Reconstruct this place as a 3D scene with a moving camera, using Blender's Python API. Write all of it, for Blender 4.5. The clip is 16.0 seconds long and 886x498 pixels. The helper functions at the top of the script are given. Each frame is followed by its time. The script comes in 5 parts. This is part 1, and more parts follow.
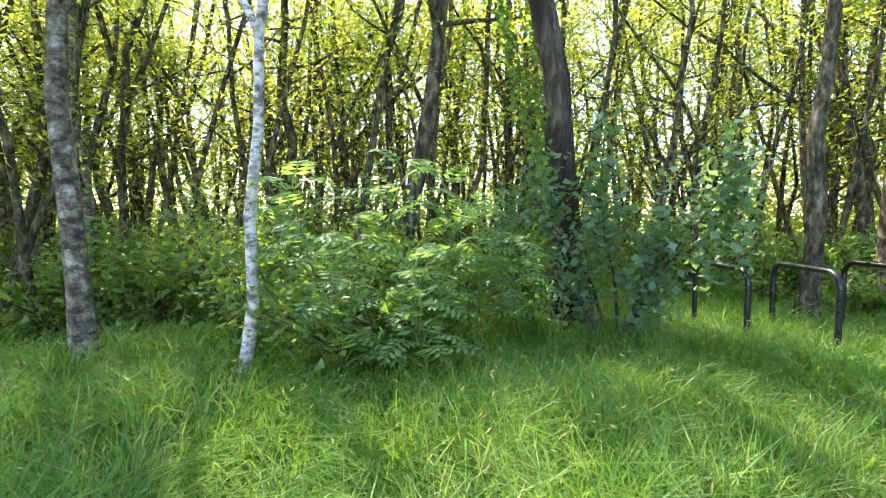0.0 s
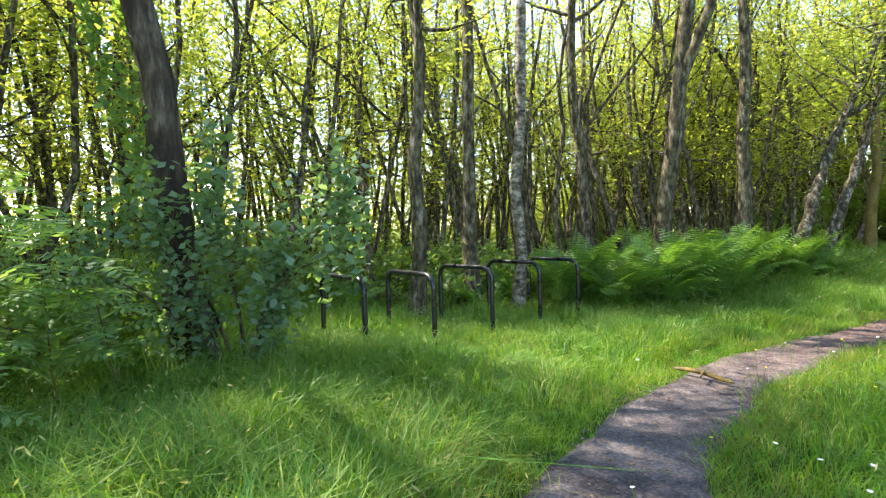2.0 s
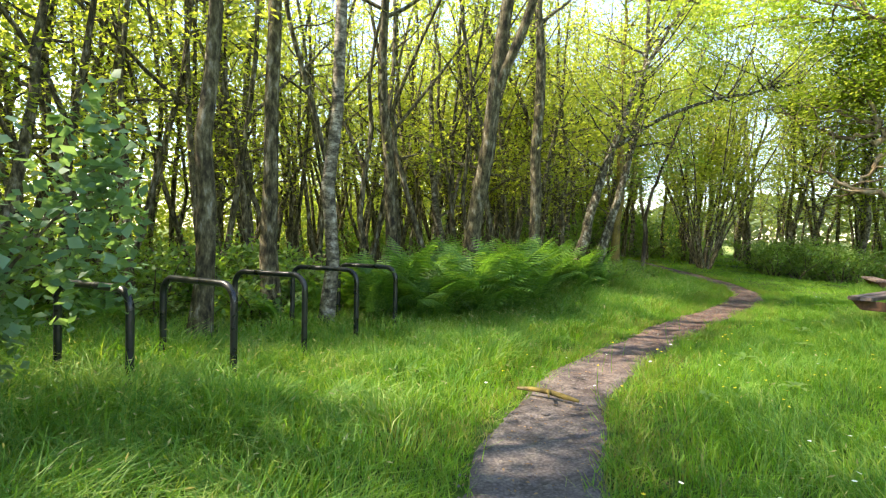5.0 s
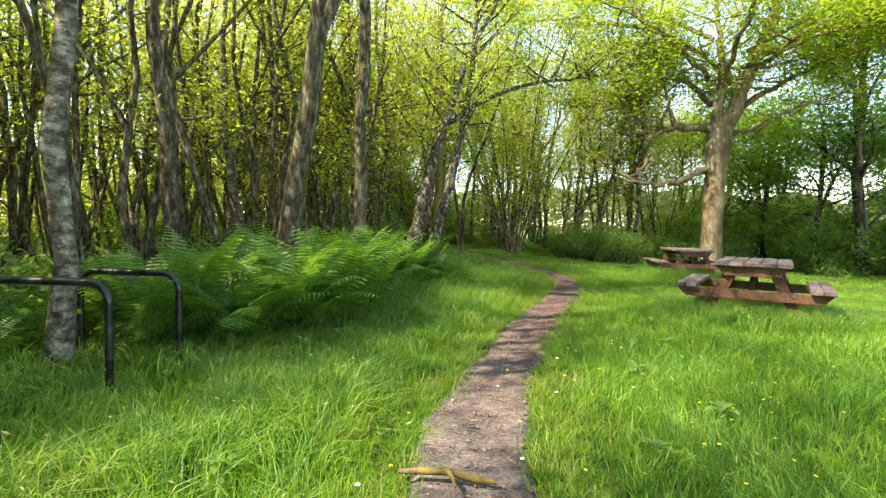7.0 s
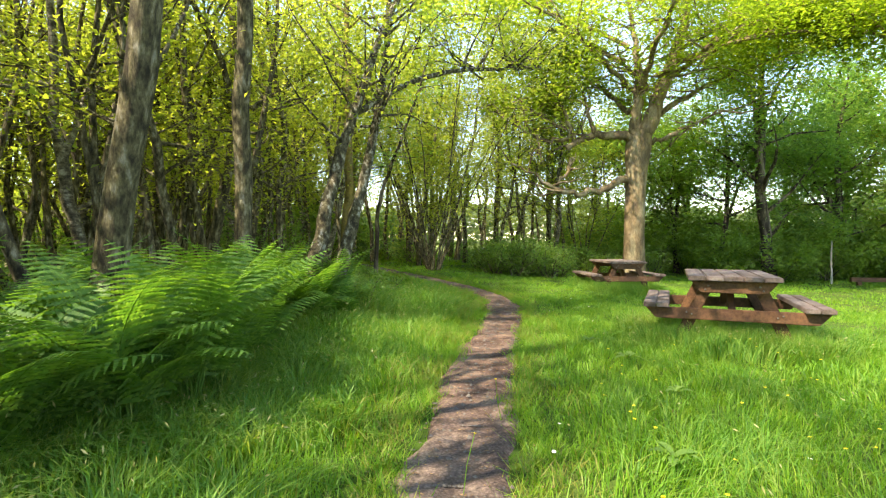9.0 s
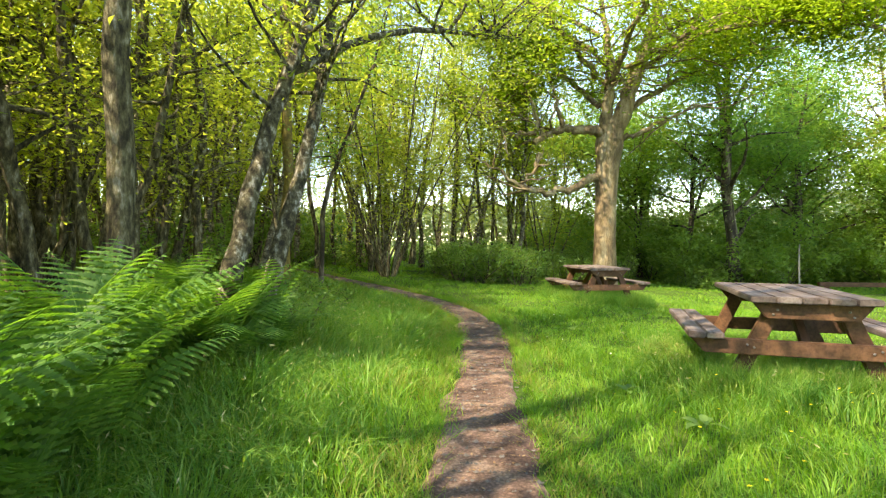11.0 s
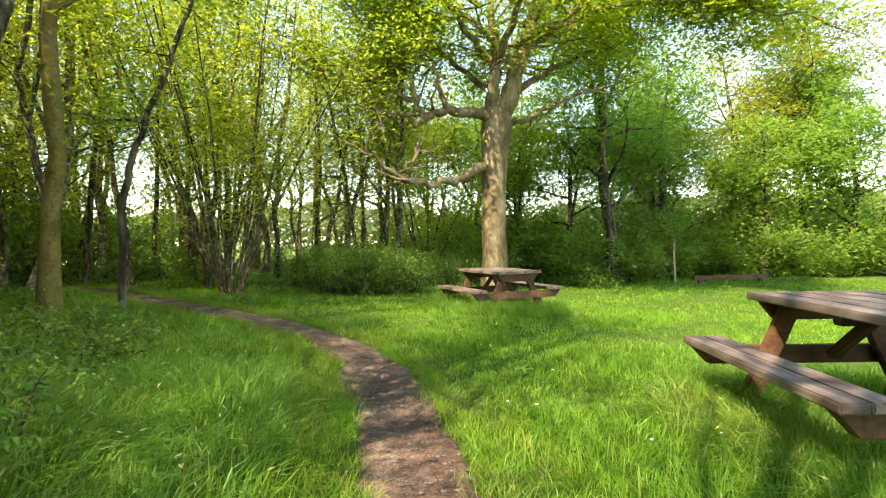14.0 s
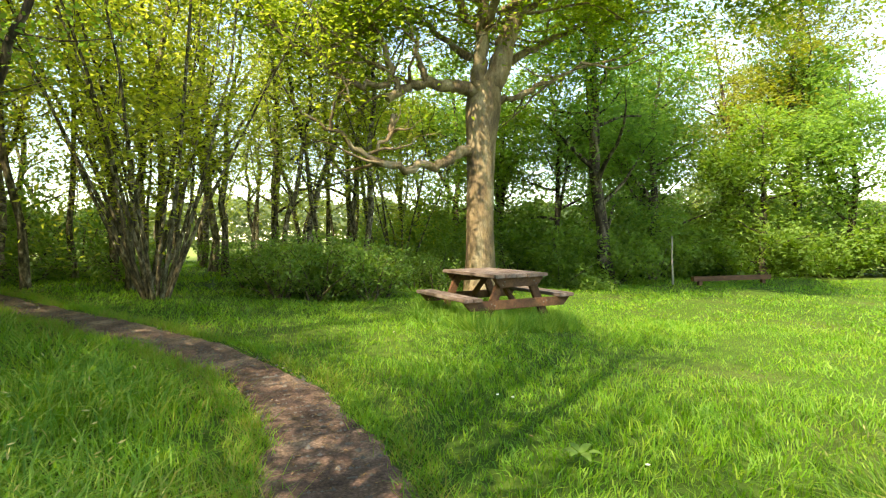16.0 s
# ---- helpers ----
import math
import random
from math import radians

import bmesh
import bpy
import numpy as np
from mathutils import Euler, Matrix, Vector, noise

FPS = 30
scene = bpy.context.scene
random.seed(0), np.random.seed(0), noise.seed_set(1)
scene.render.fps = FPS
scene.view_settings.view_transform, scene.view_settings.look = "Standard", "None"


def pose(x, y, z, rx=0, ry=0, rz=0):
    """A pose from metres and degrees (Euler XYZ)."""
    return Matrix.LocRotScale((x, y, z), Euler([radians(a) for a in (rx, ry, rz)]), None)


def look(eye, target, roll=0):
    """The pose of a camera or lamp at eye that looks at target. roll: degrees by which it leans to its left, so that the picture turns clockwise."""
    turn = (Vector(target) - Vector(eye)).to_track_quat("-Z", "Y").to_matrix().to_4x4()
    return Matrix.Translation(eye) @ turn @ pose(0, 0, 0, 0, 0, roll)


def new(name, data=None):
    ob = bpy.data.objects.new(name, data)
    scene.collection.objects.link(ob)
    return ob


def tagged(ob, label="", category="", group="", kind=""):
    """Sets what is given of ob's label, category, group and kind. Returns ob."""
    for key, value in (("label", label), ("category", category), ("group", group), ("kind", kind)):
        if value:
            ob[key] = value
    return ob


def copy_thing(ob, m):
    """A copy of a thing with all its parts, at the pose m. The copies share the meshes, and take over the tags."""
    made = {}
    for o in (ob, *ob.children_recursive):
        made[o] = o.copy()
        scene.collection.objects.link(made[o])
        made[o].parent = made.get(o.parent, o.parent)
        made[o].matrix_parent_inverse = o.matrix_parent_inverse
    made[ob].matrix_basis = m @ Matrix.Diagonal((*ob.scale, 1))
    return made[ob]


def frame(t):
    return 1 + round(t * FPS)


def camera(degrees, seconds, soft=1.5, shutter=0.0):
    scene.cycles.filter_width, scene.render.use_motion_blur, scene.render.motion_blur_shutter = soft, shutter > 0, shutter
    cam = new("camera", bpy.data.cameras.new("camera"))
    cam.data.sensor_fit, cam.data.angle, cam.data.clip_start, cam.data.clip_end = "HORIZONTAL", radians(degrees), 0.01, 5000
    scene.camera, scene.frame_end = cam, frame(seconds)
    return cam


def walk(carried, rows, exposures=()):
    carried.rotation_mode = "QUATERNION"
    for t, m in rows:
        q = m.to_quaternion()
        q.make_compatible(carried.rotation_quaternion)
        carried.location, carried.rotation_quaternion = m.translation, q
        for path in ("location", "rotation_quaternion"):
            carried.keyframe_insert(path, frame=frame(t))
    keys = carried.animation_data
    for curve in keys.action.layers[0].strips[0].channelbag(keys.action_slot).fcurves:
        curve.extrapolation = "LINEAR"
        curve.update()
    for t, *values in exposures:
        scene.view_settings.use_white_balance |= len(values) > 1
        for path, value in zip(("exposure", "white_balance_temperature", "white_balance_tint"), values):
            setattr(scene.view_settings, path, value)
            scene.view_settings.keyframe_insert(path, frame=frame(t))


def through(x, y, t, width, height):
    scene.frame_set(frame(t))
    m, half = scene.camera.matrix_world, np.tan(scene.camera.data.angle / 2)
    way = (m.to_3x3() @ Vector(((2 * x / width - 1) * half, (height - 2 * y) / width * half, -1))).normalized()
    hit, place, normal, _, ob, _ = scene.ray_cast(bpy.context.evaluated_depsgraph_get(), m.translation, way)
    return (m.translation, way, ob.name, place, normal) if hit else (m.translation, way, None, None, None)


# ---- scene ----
# ---------------- camera and walk ----------------
cam = camera(80.4, 16.0, soft=1.2)
PATH = [
    (0, (1.577, 0.241, 1.236), (0.862, 2.317, 1.09), 0.1),
    (0.5, (1.672, 0.374, 1.216), (1.401, 2.553, 1.08), -0.3),
    (1, (1.777, 0.469, 1.21), (1.847, 2.663, 1.071), -1.8),
    (1.5, (1.849, 0.522, 1.205), (2.235, 2.684, 1.079), -2.2),
    (2, (1.896, 0.518, 1.206), (2.538, 2.62, 1.12), -1.5),
    (2.5, (1.933, 0.515, 1.205), (2.765, 2.55, 1.144), -0.6),
    (3, (1.922, 0.518, 1.199), (2.883, 2.497, 1.164), 1.2),
    (3.2, (1.883, 0.54, 1.189), (2.889, 2.497, 1.162), 2.0),
    (5.3, (1.925, 1.605, 1.166), (3.469, 3.17, 1.101), 1.2),
    (5.5, (1.973, 1.73, 1.18), (3.588, 3.223, 1.118), 1.3),
    (6, (2.207, 2.048, 1.163), (3.886, 3.467, 1.104), 1.2),
    (6.5, (2.484, 2.357, 1.166), (4.271, 3.638, 1.088), 1.1),
    (7, (2.823, 2.669, 1.192), (4.77, 3.688, 1.085), 1.1),
    (7.5, (3.215, 2.878, 1.176), (5.195, 3.829, 1.046), 1.2),
    (8, (3.576, 3.132, 1.161), (5.601, 3.986, 1.058), 0.7),
    (8.5, (3.927, 3.326, 1.171), (6.008, 4.038, 1.115), 0.2),
    (8.7, (4.092, 3.387, 1.148), (6.179, 4.081, 1.103), 0.1),
    (10.8, (5.792, 4.115, 1.163), (7.921, 4.662, 1.1), 0.5),
    (11, (5.952, 4.204, 1.191), (8.1, 4.676, 1.159), 0.2),
    (11.5, (6.365, 4.322, 1.174), (8.536, 4.678, 1.18), -0.3),
    (12, (6.788, 4.446, 1.181), (8.973, 4.704, 1.212), -0.5),
    (12.5, (7.186, 4.579, 1.199), (9.381, 4.719, 1.233), -1.0),
    (13, (7.605, 4.643, 1.178), (9.801, 4.777, 1.168), -1.4),
    (13.5, (8.064, 4.786, 1.133), (10.263, 4.851, 1.11), -1.2),
    (14, (8.498, 4.863, 1.154), (10.694, 4.758, 1.129), -1.2),
    (14.5, (8.955, 4.888, 1.175), (11.15, 4.736, 1.14), -0.9),
    (15, (9.468, 4.928, 1.158), (11.659, 4.741, 1.114), -0.9),
    (15.5, (9.95, 4.918, 1.147), (12.139, 4.704, 1.099), -0.8),
    (16, (10.412, 4.935, 1.133), (12.599, 4.706, 1.09), -0.7),
]
walk(cam, [(t, look(eye, target, roll)) for t, eye, target, roll in PATH], exposures=[(0, 2.6, 6600, 28), (3, 2.17, 7100, 18), (6, 2.22, 7800, 14), (9, 2.28, 8200, 11), (12, 2.38, 8600, 10), (16, 2.28, 9000, 9)])

# ---------------- world and sun ----------------
SUN_FROM = Vector((-0.74, 0.60, 1.12)).normalized()
world = bpy.data.worlds.new("sky")
scene.world = world
world.use_nodes = True
wt = world.node_tree
sky = wt.nodes.new("ShaderNodeTexSky")
sky.sky_type, sky.sun_disc = "NISHITA", False
sky.dust_density, sky.ozone_density = 0.2, 2.5
sky.sun_elevation = math.asin(SUN_FROM.z)
sky.sun_rotation = math.atan2(SUN_FROM.x, SUN_FROM.y)
wt.links.new(sky.outputs["Color"], wt.nodes["Background"].inputs["Color"])
wt.nodes["Background"].inputs["Strength"].default_value = 0.15
sun = new("sun", bpy.data.lights.new("sun", "SUN"))
sun.data.energy, sun.data.angle, sun.data.color = 3.3, radians(0.6), (1.0, 0.95, 0.86)
sun.matrix_world = look(SUN_FROM * 60, (0, 0, 0))

# ---------------- materials ----------------
def base_mat(name):
    m = bpy.data.materials.new(name)
    m.use_nodes = True
    t = m.node_tree
    return m, t, t.nodes["Principled BSDF"]


def node(t, kind, **values):
    n = t.nodes.new(kind)
    for key, value in values.items():
        n.inputs[key].default_value = value
    return n


def coords(t, stretch=(1, 1, 1), shift=True):
    """Object coordinates, stretched, and shifted at random from object to object."""
    c = t.nodes.new("ShaderNodeTexCoord")
    m = node(t, "ShaderNodeMapping", Scale=stretch)
    if shift:
        info = t.nodes.new("ShaderNodeObjectInfo")
        mul = t.nodes.new("ShaderNodeVectorMath")
        mul.operation = "MULTIPLY_ADD"
        t.links.new(info.outputs["Random"], mul.inputs[0])
        mul.inputs[1].default_value = (17, 11, 7)
        t.links.new(c.outputs["Object"], mul.inputs[2])
        t.links.new(mul.outputs[0], m.inputs["Vector"])
    else:
        t.links.new(c.outputs["Object"], m.inputs["Vector"])
    return m.outputs["Vector"]


def ramp(t, fac, stops):
    r = t.nodes.new("ShaderNodeValToRGB")
    while len(r.color_ramp.elements) < len(stops):
        r.color_ramp.elements.new(0.5)
    for e, (at, col) in zip(r.color_ramp.elements, stops):
        e.position, e.color = at, (*col, 1)
    t.links.new(fac, r.inputs["Fac"])
    return r.outputs["Color"]


def noise_tex(t, vec, scale, detail=4.0, rough=0.6):
    n = node(t, "ShaderNodeTexNoise", Scale=scale, Detail=detail, Roughness=rough)
    t.links.new(vec, n.inputs["Vector"])
    return n.outputs["Fac"]


def mixed(t, a, b, fac, mode="MIX"):
    m = t.nodes.new("ShaderNodeMix")
    m.data_type, m.blend_type = "RGBA", mode
    for sock, v in ((m.inputs[6], a), (m.inputs[7], b), (m.inputs[0], fac)):
        if isinstance(v, (tuple, float, int)):
            sock.default_value = (*v, 1) if isinstance(v, tuple) else v
        else:
            t.links.new(v, sock)
    return m.outputs[2]


def bump(t, bsdf, height, strength, dist=0.02):
    b = node(t, "ShaderNodeBump", Strength=strength, Distance=dist)
    t.links.new(height, b.inputs["Height"])
    t.links.new(b.outputs["Normal"], bsdf.inputs["Normal"])


def two_scale(name, stops, big, fine, stretch=(1, 1, 1), rough=0.8, relief=0.5, dist=0.02, grime=(0.25, 0.9), shift=True):
    """A surface whose colour follows a broad pattern, broken up by fine grain, with relief from both."""
    m, t, b = base_mat(name)
    v = coords(t, stretch, shift)
    n1 = noise_tex(t, v, big, 5)
    n2 = noise_tex(t, v, fine, 6, 0.7)
    col = ramp(t, n1, stops)
    dirt = ramp(t, n2, [(0.3, (grime[0],) * 3), (0.62, (grime[1],) * 3)])
    t.links.new(mixed(t, col, dirt, 0.75, "MULTIPLY"), b.inputs["Base Color"])
    b.inputs["Roughness"].default_value = rough
    b.inputs["Specular IOR Level"].default_value = 0.25
    bump(t, b, n2, relief, dist)
    return m


def leaf_mat(name, cols, through=0.45, rough=0.5, gloss=0.3, glow=(1.0, 0.95, 0.35), patch=0.0, size=1.2):
    """Leaves: each its own shade, some light passing through; patch: how far the shade drifts from place to place."""
    m, t, b = base_mat(name)
    g = t.nodes.new("ShaderNodeNewGeometry")
    info = t.nodes.new("ShaderNodeObjectInfo")
    add = t.nodes.new("ShaderNodeMath")
    add.operation = "MULTIPLY_ADD"
    t.links.new(g.outputs["Random Per Island"], add.inputs[0])
    add.inputs[1].default_value = 0.75
    half = t.nodes.new("ShaderNodeMath")
    half.operation = "MULTIPLY"
    half.inputs[1].default_value = 0.25
    t.links.new(info.outputs["Random"], half.inputs[0])
    t.links.new(half.outputs[0], add.inputs[2])
    fac = add.outputs[0]
    if patch:
        drift = t.nodes.new("ShaderNodeMath")
        drift.operation = "MULTIPLY_ADD"
        t.links.new(noise_tex(t, g.outputs["Position"], size, 3), drift.inputs[0])
        drift.inputs[1].default_value = patch
        drift.inputs[2].default_value = -0.5 * patch
        both = t.nodes.new("ShaderNodeMath")
        t.links.new(fac, both.inputs[0])
        t.links.new(drift.outputs[0], both.inputs[1])
        fac = both.outputs[0]
    col = ramp(t, fac, [(i / (len(cols) - 1), c) for i, c in enumerate(cols)])
    t.links.new(col, b.inputs["Base Color"])
    b.inputs["Roughness"].default_value = rough
    b.inputs["Specular IOR Level"].default_value = gloss
    tr = t.nodes.new("ShaderNodeBsdfTranslucent")
    warm = mixed(t, col, glow, 1.0, "MULTIPLY")
    bright = mixed(t, warm, (2.0, 2.0, 2.0), 1.0, "MULTIPLY")
    t.links.new(bright, tr.inputs["Color"])
    mx = t.nodes.new("ShaderNodeMixShader")
    mx.inputs[0].default_value = through
    t.links.new(b.outputs[0], mx.inputs[1])
    t.links.new(tr.outputs[0], mx.inputs[2])
    t.links.new(mx.outputs[0], t.nodes["Material Output"].inputs["Surface"])
    return m


def ground_mat():
    """Earth between the grass near by, pale meadow far away."""
    m, t, b = base_mat("earth_and_meadow")
    g = t.nodes.new("ShaderNodeNewGeometry")
    n1 = noise_tex(t, g.outputs["Position"], 0.7, 5)
    n2 = noise_tex(t, g.outputs["Position"], 14.0, 6, 0.7)
    near = ramp(t, n1, [(0.3, (0.045, 0.088, 0.013)), (0.5, (0.062, 0.118, 0.017)), (0.7, (0.085, 0.115, 0.028))])
    grain = ramp(t, n2, [(0.3, (0.35, 0.35, 0.35)), (0.65, (1, 1, 1))])
    near = mixed(t, near, grain, 0.8, "MULTIPLY")
    n3 = noise_tex(t, g.outputs["Position"], 0.05, 4)
    field = ramp(t, n3, [(0.35, (0.15, 0.22, 0.05)), (0.55, (0.21, 0.25, 0.07)), (0.7, (0.26, 0.22, 0.13))])
    ln = t.nodes.new("ShaderNodeVectorMath")
    ln.operation = "DISTANCE"
    ln.inputs[1].default_value = (8, 6, 0)
    t.links.new(g.outputs["Position"], ln.inputs[0])
    mr = t.nodes.new("ShaderNodeMapRange")
    mr.inputs["From Min"].default_value, mr.inputs["From Max"].default_value = 24.0, 32.0
    t.links.new(ln.outputs["Value"], mr.inputs["Value"])
    t.links.new(mixed(t, near, field, mr.outputs[0]), b.inputs["Base Color"])
    b.inputs["Roughness"].default_value = 0.95
    b.inputs["Specular IOR Level"].default_value = 0.1
    bump(t, b, n2, 0.6, 0.03)
    return m


def path_mat():
    """Trodden earth with fine grey gravel, browner further on."""
    m, t, b = base_mat("trodden_gravel")
    g = t.nodes.new("ShaderNodeNewGeometry")
    pos = g.outputs["Position"]
    n1 = noise_tex(t, pos, 2.6, 8, 0.68)
    n2 = noise_tex(t, pos, 45.0, 5, 0.75)
    grey = ramp(t, n1, [(0.36, (0.085, 0.07, 0.062)), (0.5, (0.165, 0.142, 0.13)), (0.64, (0.28, 0.24, 0.205))])
    brown = ramp(t, n1, [(0.36, (0.09, 0.054, 0.042)), (0.5, (0.185, 0.115, 0.088)), (0.64, (0.36, 0.245, 0.18))])
    sep = t.nodes.new("ShaderNodeSeparateXYZ")
    t.links.new(pos, sep.inputs[0])
    mr = t.nodes.new("ShaderNodeMapRange")
    mr.inputs["From Min"].default_value, mr.inputs["From Max"].default_value = 4.5, 8.5
    t.links.new(sep.outputs["X"], mr.inputs["Value"])
    col = mixed(t, grey, brown, mr.outputs[0])
    v = node(t, "ShaderNodeTexVoronoi", Scale=55.0)
    t.links.new(pos, v.inputs["Vector"])
    speck = ramp(t, v.outputs["Distance"], [(0.0, (1.25, 1.25, 1.25)), (0.4, (0.85, 0.85, 0.85)), (0.7, (0.45, 0.45, 0.45))])
    col = mixed(t, col, speck, 0.7, "MULTIPLY")
    grain = ramp(t, n2, [(0.32, (0.5, 0.5, 0.5)), (0.65, (1.1, 1.1, 1.1))])
    t.links.new(mixed(t, col, grain, 0.8, "MULTIPLY"), b.inputs["Base Color"])
    b.inputs["Roughness"].default_value = 0.9
    b.inputs["Specular IOR Level"].default_value = 0.2
    bump(t, b, n2, 0.9, 0.015)
    return m


def birch_mat(name="birch_bark", white=0.0):
    """Pale bark with dark patches lying across it."""
    m, t, b = base_mat(name)
    v = coords(t, (1, 1, 1))
    v2 = coords(t, (5, 5, 11))
    n1 = noise_tex(t, v, 9.0, 7, 0.68)
    n2 = noise_tex(t, v2, 1.6, 6, 0.75)
    pale = ramp(t, n1, [(0.36 - white * 0.1, (0.05, 0.042, 0.027)), (0.5 - white * 0.12, (0.17 + 0.2 * white, 0.145 + 0.2 * white, 0.095 + 0.2 * white)), (0.66 - white * 0.12, (0.46 + 0.25 * white, 0.43 + 0.25 * white, 0.35 + 0.27 * white))])
    marks = ramp(t, n2, [(0.42, (0.12, 0.10, 0.07)), (0.55, (1, 1, 1))])
    t.links.new(mixed(t, pale, marks, 0.85, "MULTIPLY"), b.inputs["Base Color"])
    b.inputs["Roughness"].default_value = 0.8
    bump(t, b, n2, 0.5, 0.01)
    return m


def timber_mat(name, cols, rough=0.75):
    """Sawn boards: grain along the board's own length, knots and weathering."""
    m, t, b = base_mat(name)
    v = coords(t, (2.0, 30, 30))
    v2 = coords(t, (1, 1, 1))
    n1 = noise_tex(t, v, 1.0, 6, 0.65)
    n2 = noise_tex(t, v2, 3.0, 4)
    col = ramp(t, n2, [(0.3, cols[0]), (0.5, cols[1]), (0.7, cols[2])])
    grain = ramp(t, n1, [(0.32, (0.4, 0.38, 0.36)), (0.6, (1, 1, 1))])
    t.links.new(mixed(t, col, grain, 0.8, "MULTIPLY"), b.inputs["Base Color"])
    b.inputs["Roughness"].default_value = rough
    b.inputs["Specular IOR Level"].default_value = 0.3
    bump(t, b, n1, 0.5, 0.006)
    return m


M_GROUND, M_PATH = ground_mat(), path_mat()
M_BIRCH = birch_mat()
M_BIRCH_WHITE = birch_mat("white_birch_bark", 1.0)
M_ALDER = two_scale("alder_bark", [(0.36, (0.035, 0.028, 0.016)), (0.47, (0.10, 0.085, 0.045)), (0.56, (0.19, 0.165, 0.09)), (0.68, (0.38, 0.35, 0.27))], 16.0, 55.0, (1, 1, 0.4), relief=1.0, dist=0.03, grime=(0.3, 1.0))
M_LICHEN = two_scale("lichened_bark", [(0.38, (0.035, 0.028, 0.017)), (0.48, (0.10, 0.085, 0.045)), (0.56, (0.17, 0.15, 0.09)), (0.64, (0.42, 0.40, 0.33))], 17.0, 60.0, (1, 1, 0.7), relief=1.0, dist=0.03, grime=(0.3, 1.0))
M_OAKBARK = two_scale("dark_furrowed_bark", [(0.42, (0.045, 0.034, 0.023)), (0.52, (0.11, 0.085, 0.055)), (0.6, (0.24, 0.20, 0.14))], 6.0, 34.0, (1, 1, 0.25), relief=1.0, dist=0.04)
M_SYC = two_scale("sunlit_maple_bark", [(0.38, (0.14, 0.10, 0.06)), (0.5, (0.25, 0.18, 0.10)), (0.62, (0.36, 0.29, 0.18))], 3.5, 40.0, (1, 1, 0.3), relief=0.7)
M_MOSSBARK = two_scale("mossy_bark", [(0.3, (0.13, 0.10, 0.03)), (0.5, (0.26, 0.19, 0.05)), (0.7, (0.20, 0.16, 0.09))], 3.5, 25.0, relief=0.8)
PALE_GLOW = (1.0, 0.95, 0.42)
M_LEAF_BIRCH = leaf_mat("birch_leaves", [(0.105, 0.155, 0.032), (0.165, 0.22, 0.048), (0.24, 0.285, 0.066), (0.33, 0.35, 0.095)], 0.72, glow=PALE_GLOW, patch=0.5, size=0.8)
# lightened for deep and far trees; some of their sunlight is in the colour
M_LEAF_FAR = leaf_mat("lightened_far_birch_leaves", [(0.14, 0.19, 0.042), (0.215, 0.26, 0.062), (0.31, 0.33, 0.095)], 0.72, glow=PALE_GLOW, patch=0.5, size=0.5)
M_LEAF_DARK = leaf_mat("maple_leaves", [(0.07, 0.155, 0.04), (0.12, 0.225, 0.055), (0.195, 0.305, 0.075)], 0.6, glow=(1.0, 0.95, 0.5), patch=0.5, size=0.6)
M_LEAF_SYC = leaf_mat("sunlit_maple_leaves", [(0.085, 0.15, 0.025), (0.14, 0.215, 0.032), (0.22, 0.28, 0.045)], 0.7, glow=(1.0, 0.95, 0.45), patch=0.4, size=0.7)
M_LEAF_BLUE = leaf_mat("bluish_shrub_leaves", [(0.09, 0.175, 0.095), (0.14, 0.25, 0.14), (0.22, 0.34, 0.22)], 0.45, 0.55, 0.25)
M_LEAF_HEDGE = leaf_mat("hedge_leaves", [(0.085, 0.165, 0.04), (0.14, 0.24, 0.058), (0.22, 0.32, 0.085)], 0.55, patch=0.5, size=0.6)
# distance haze is mixed into this leaf colour
M_LEAF_HAZE = leaf_mat("hazy_far_leaves", [(0.085, 0.125, 0.06), (0.125, 0.17, 0.085), (0.17, 0.215, 0.115)], 0.4)
M_LEAF_LIME = leaf_mat("lime_yellow_leaves", [(0.14, 0.17, 0.03), (0.21, 0.235, 0.045), (0.28, 0.28, 0.07)], 0.45)
M_FERN = leaf_mat("fern_fronds", [(0.055, 0.14, 0.03), (0.09, 0.205, 0.042), (0.175, 0.30, 0.07)], 0.46, patch=0.5, size=2.0)
M_WEED = leaf_mat("weed_leaves", [(0.07, 0.15, 0.035), (0.12, 0.22, 0.05), (0.21, 0.30, 0.085)], 0.45, patch=0.5, size=1.0)
M_ROWAN = leaf_mat("pinnate_leaves", [(0.10, 0.20, 0.075), (0.15, 0.28, 0.10), (0.23, 0.36, 0.15)], 0.5)
M_GRASS = leaf_mat("grass_blades", [(0.055, 0.16, 0.017), (0.095, 0.23, 0.022), (0.14, 0.285, 0.028), (0.235, 0.325, 0.052)], 0.4, 0.5, 0.3, patch=0.9, size=1.6)
M_GRASS_LONG = leaf_mat("long_grass_blades", [(0.052, 0.16, 0.025), (0.09, 0.22, 0.032), (0.145, 0.28, 0.042), (0.28, 0.345, 0.095)], 0.4, 0.5, 0.3, patch=0.9, size=1.4)
M_DRY = leaf_mat("dry_grass_blades", [(0.14, 0.20, 0.035), (0.20, 0.22, 0.05), (0.29, 0.26, 0.09)], 0.35)
M_SEED = leaf_mat("grass_seed_heads", [(0.30, 0.30, 0.13), (0.42, 0.39, 0.20)], 0.3)
M_LITTER = leaf_mat("dry_leaves", [(0.10, 0.06, 0.03), (0.20, 0.12, 0.06), (0.32, 0.22, 0.12)], 0.15, 0.8)
M_STONE = two_scale("pebbles", [(0.3, (0.10, 0.085, 0.07)), (0.6, (0.20, 0.175, 0.155))], 4, 60, relief=0.3)
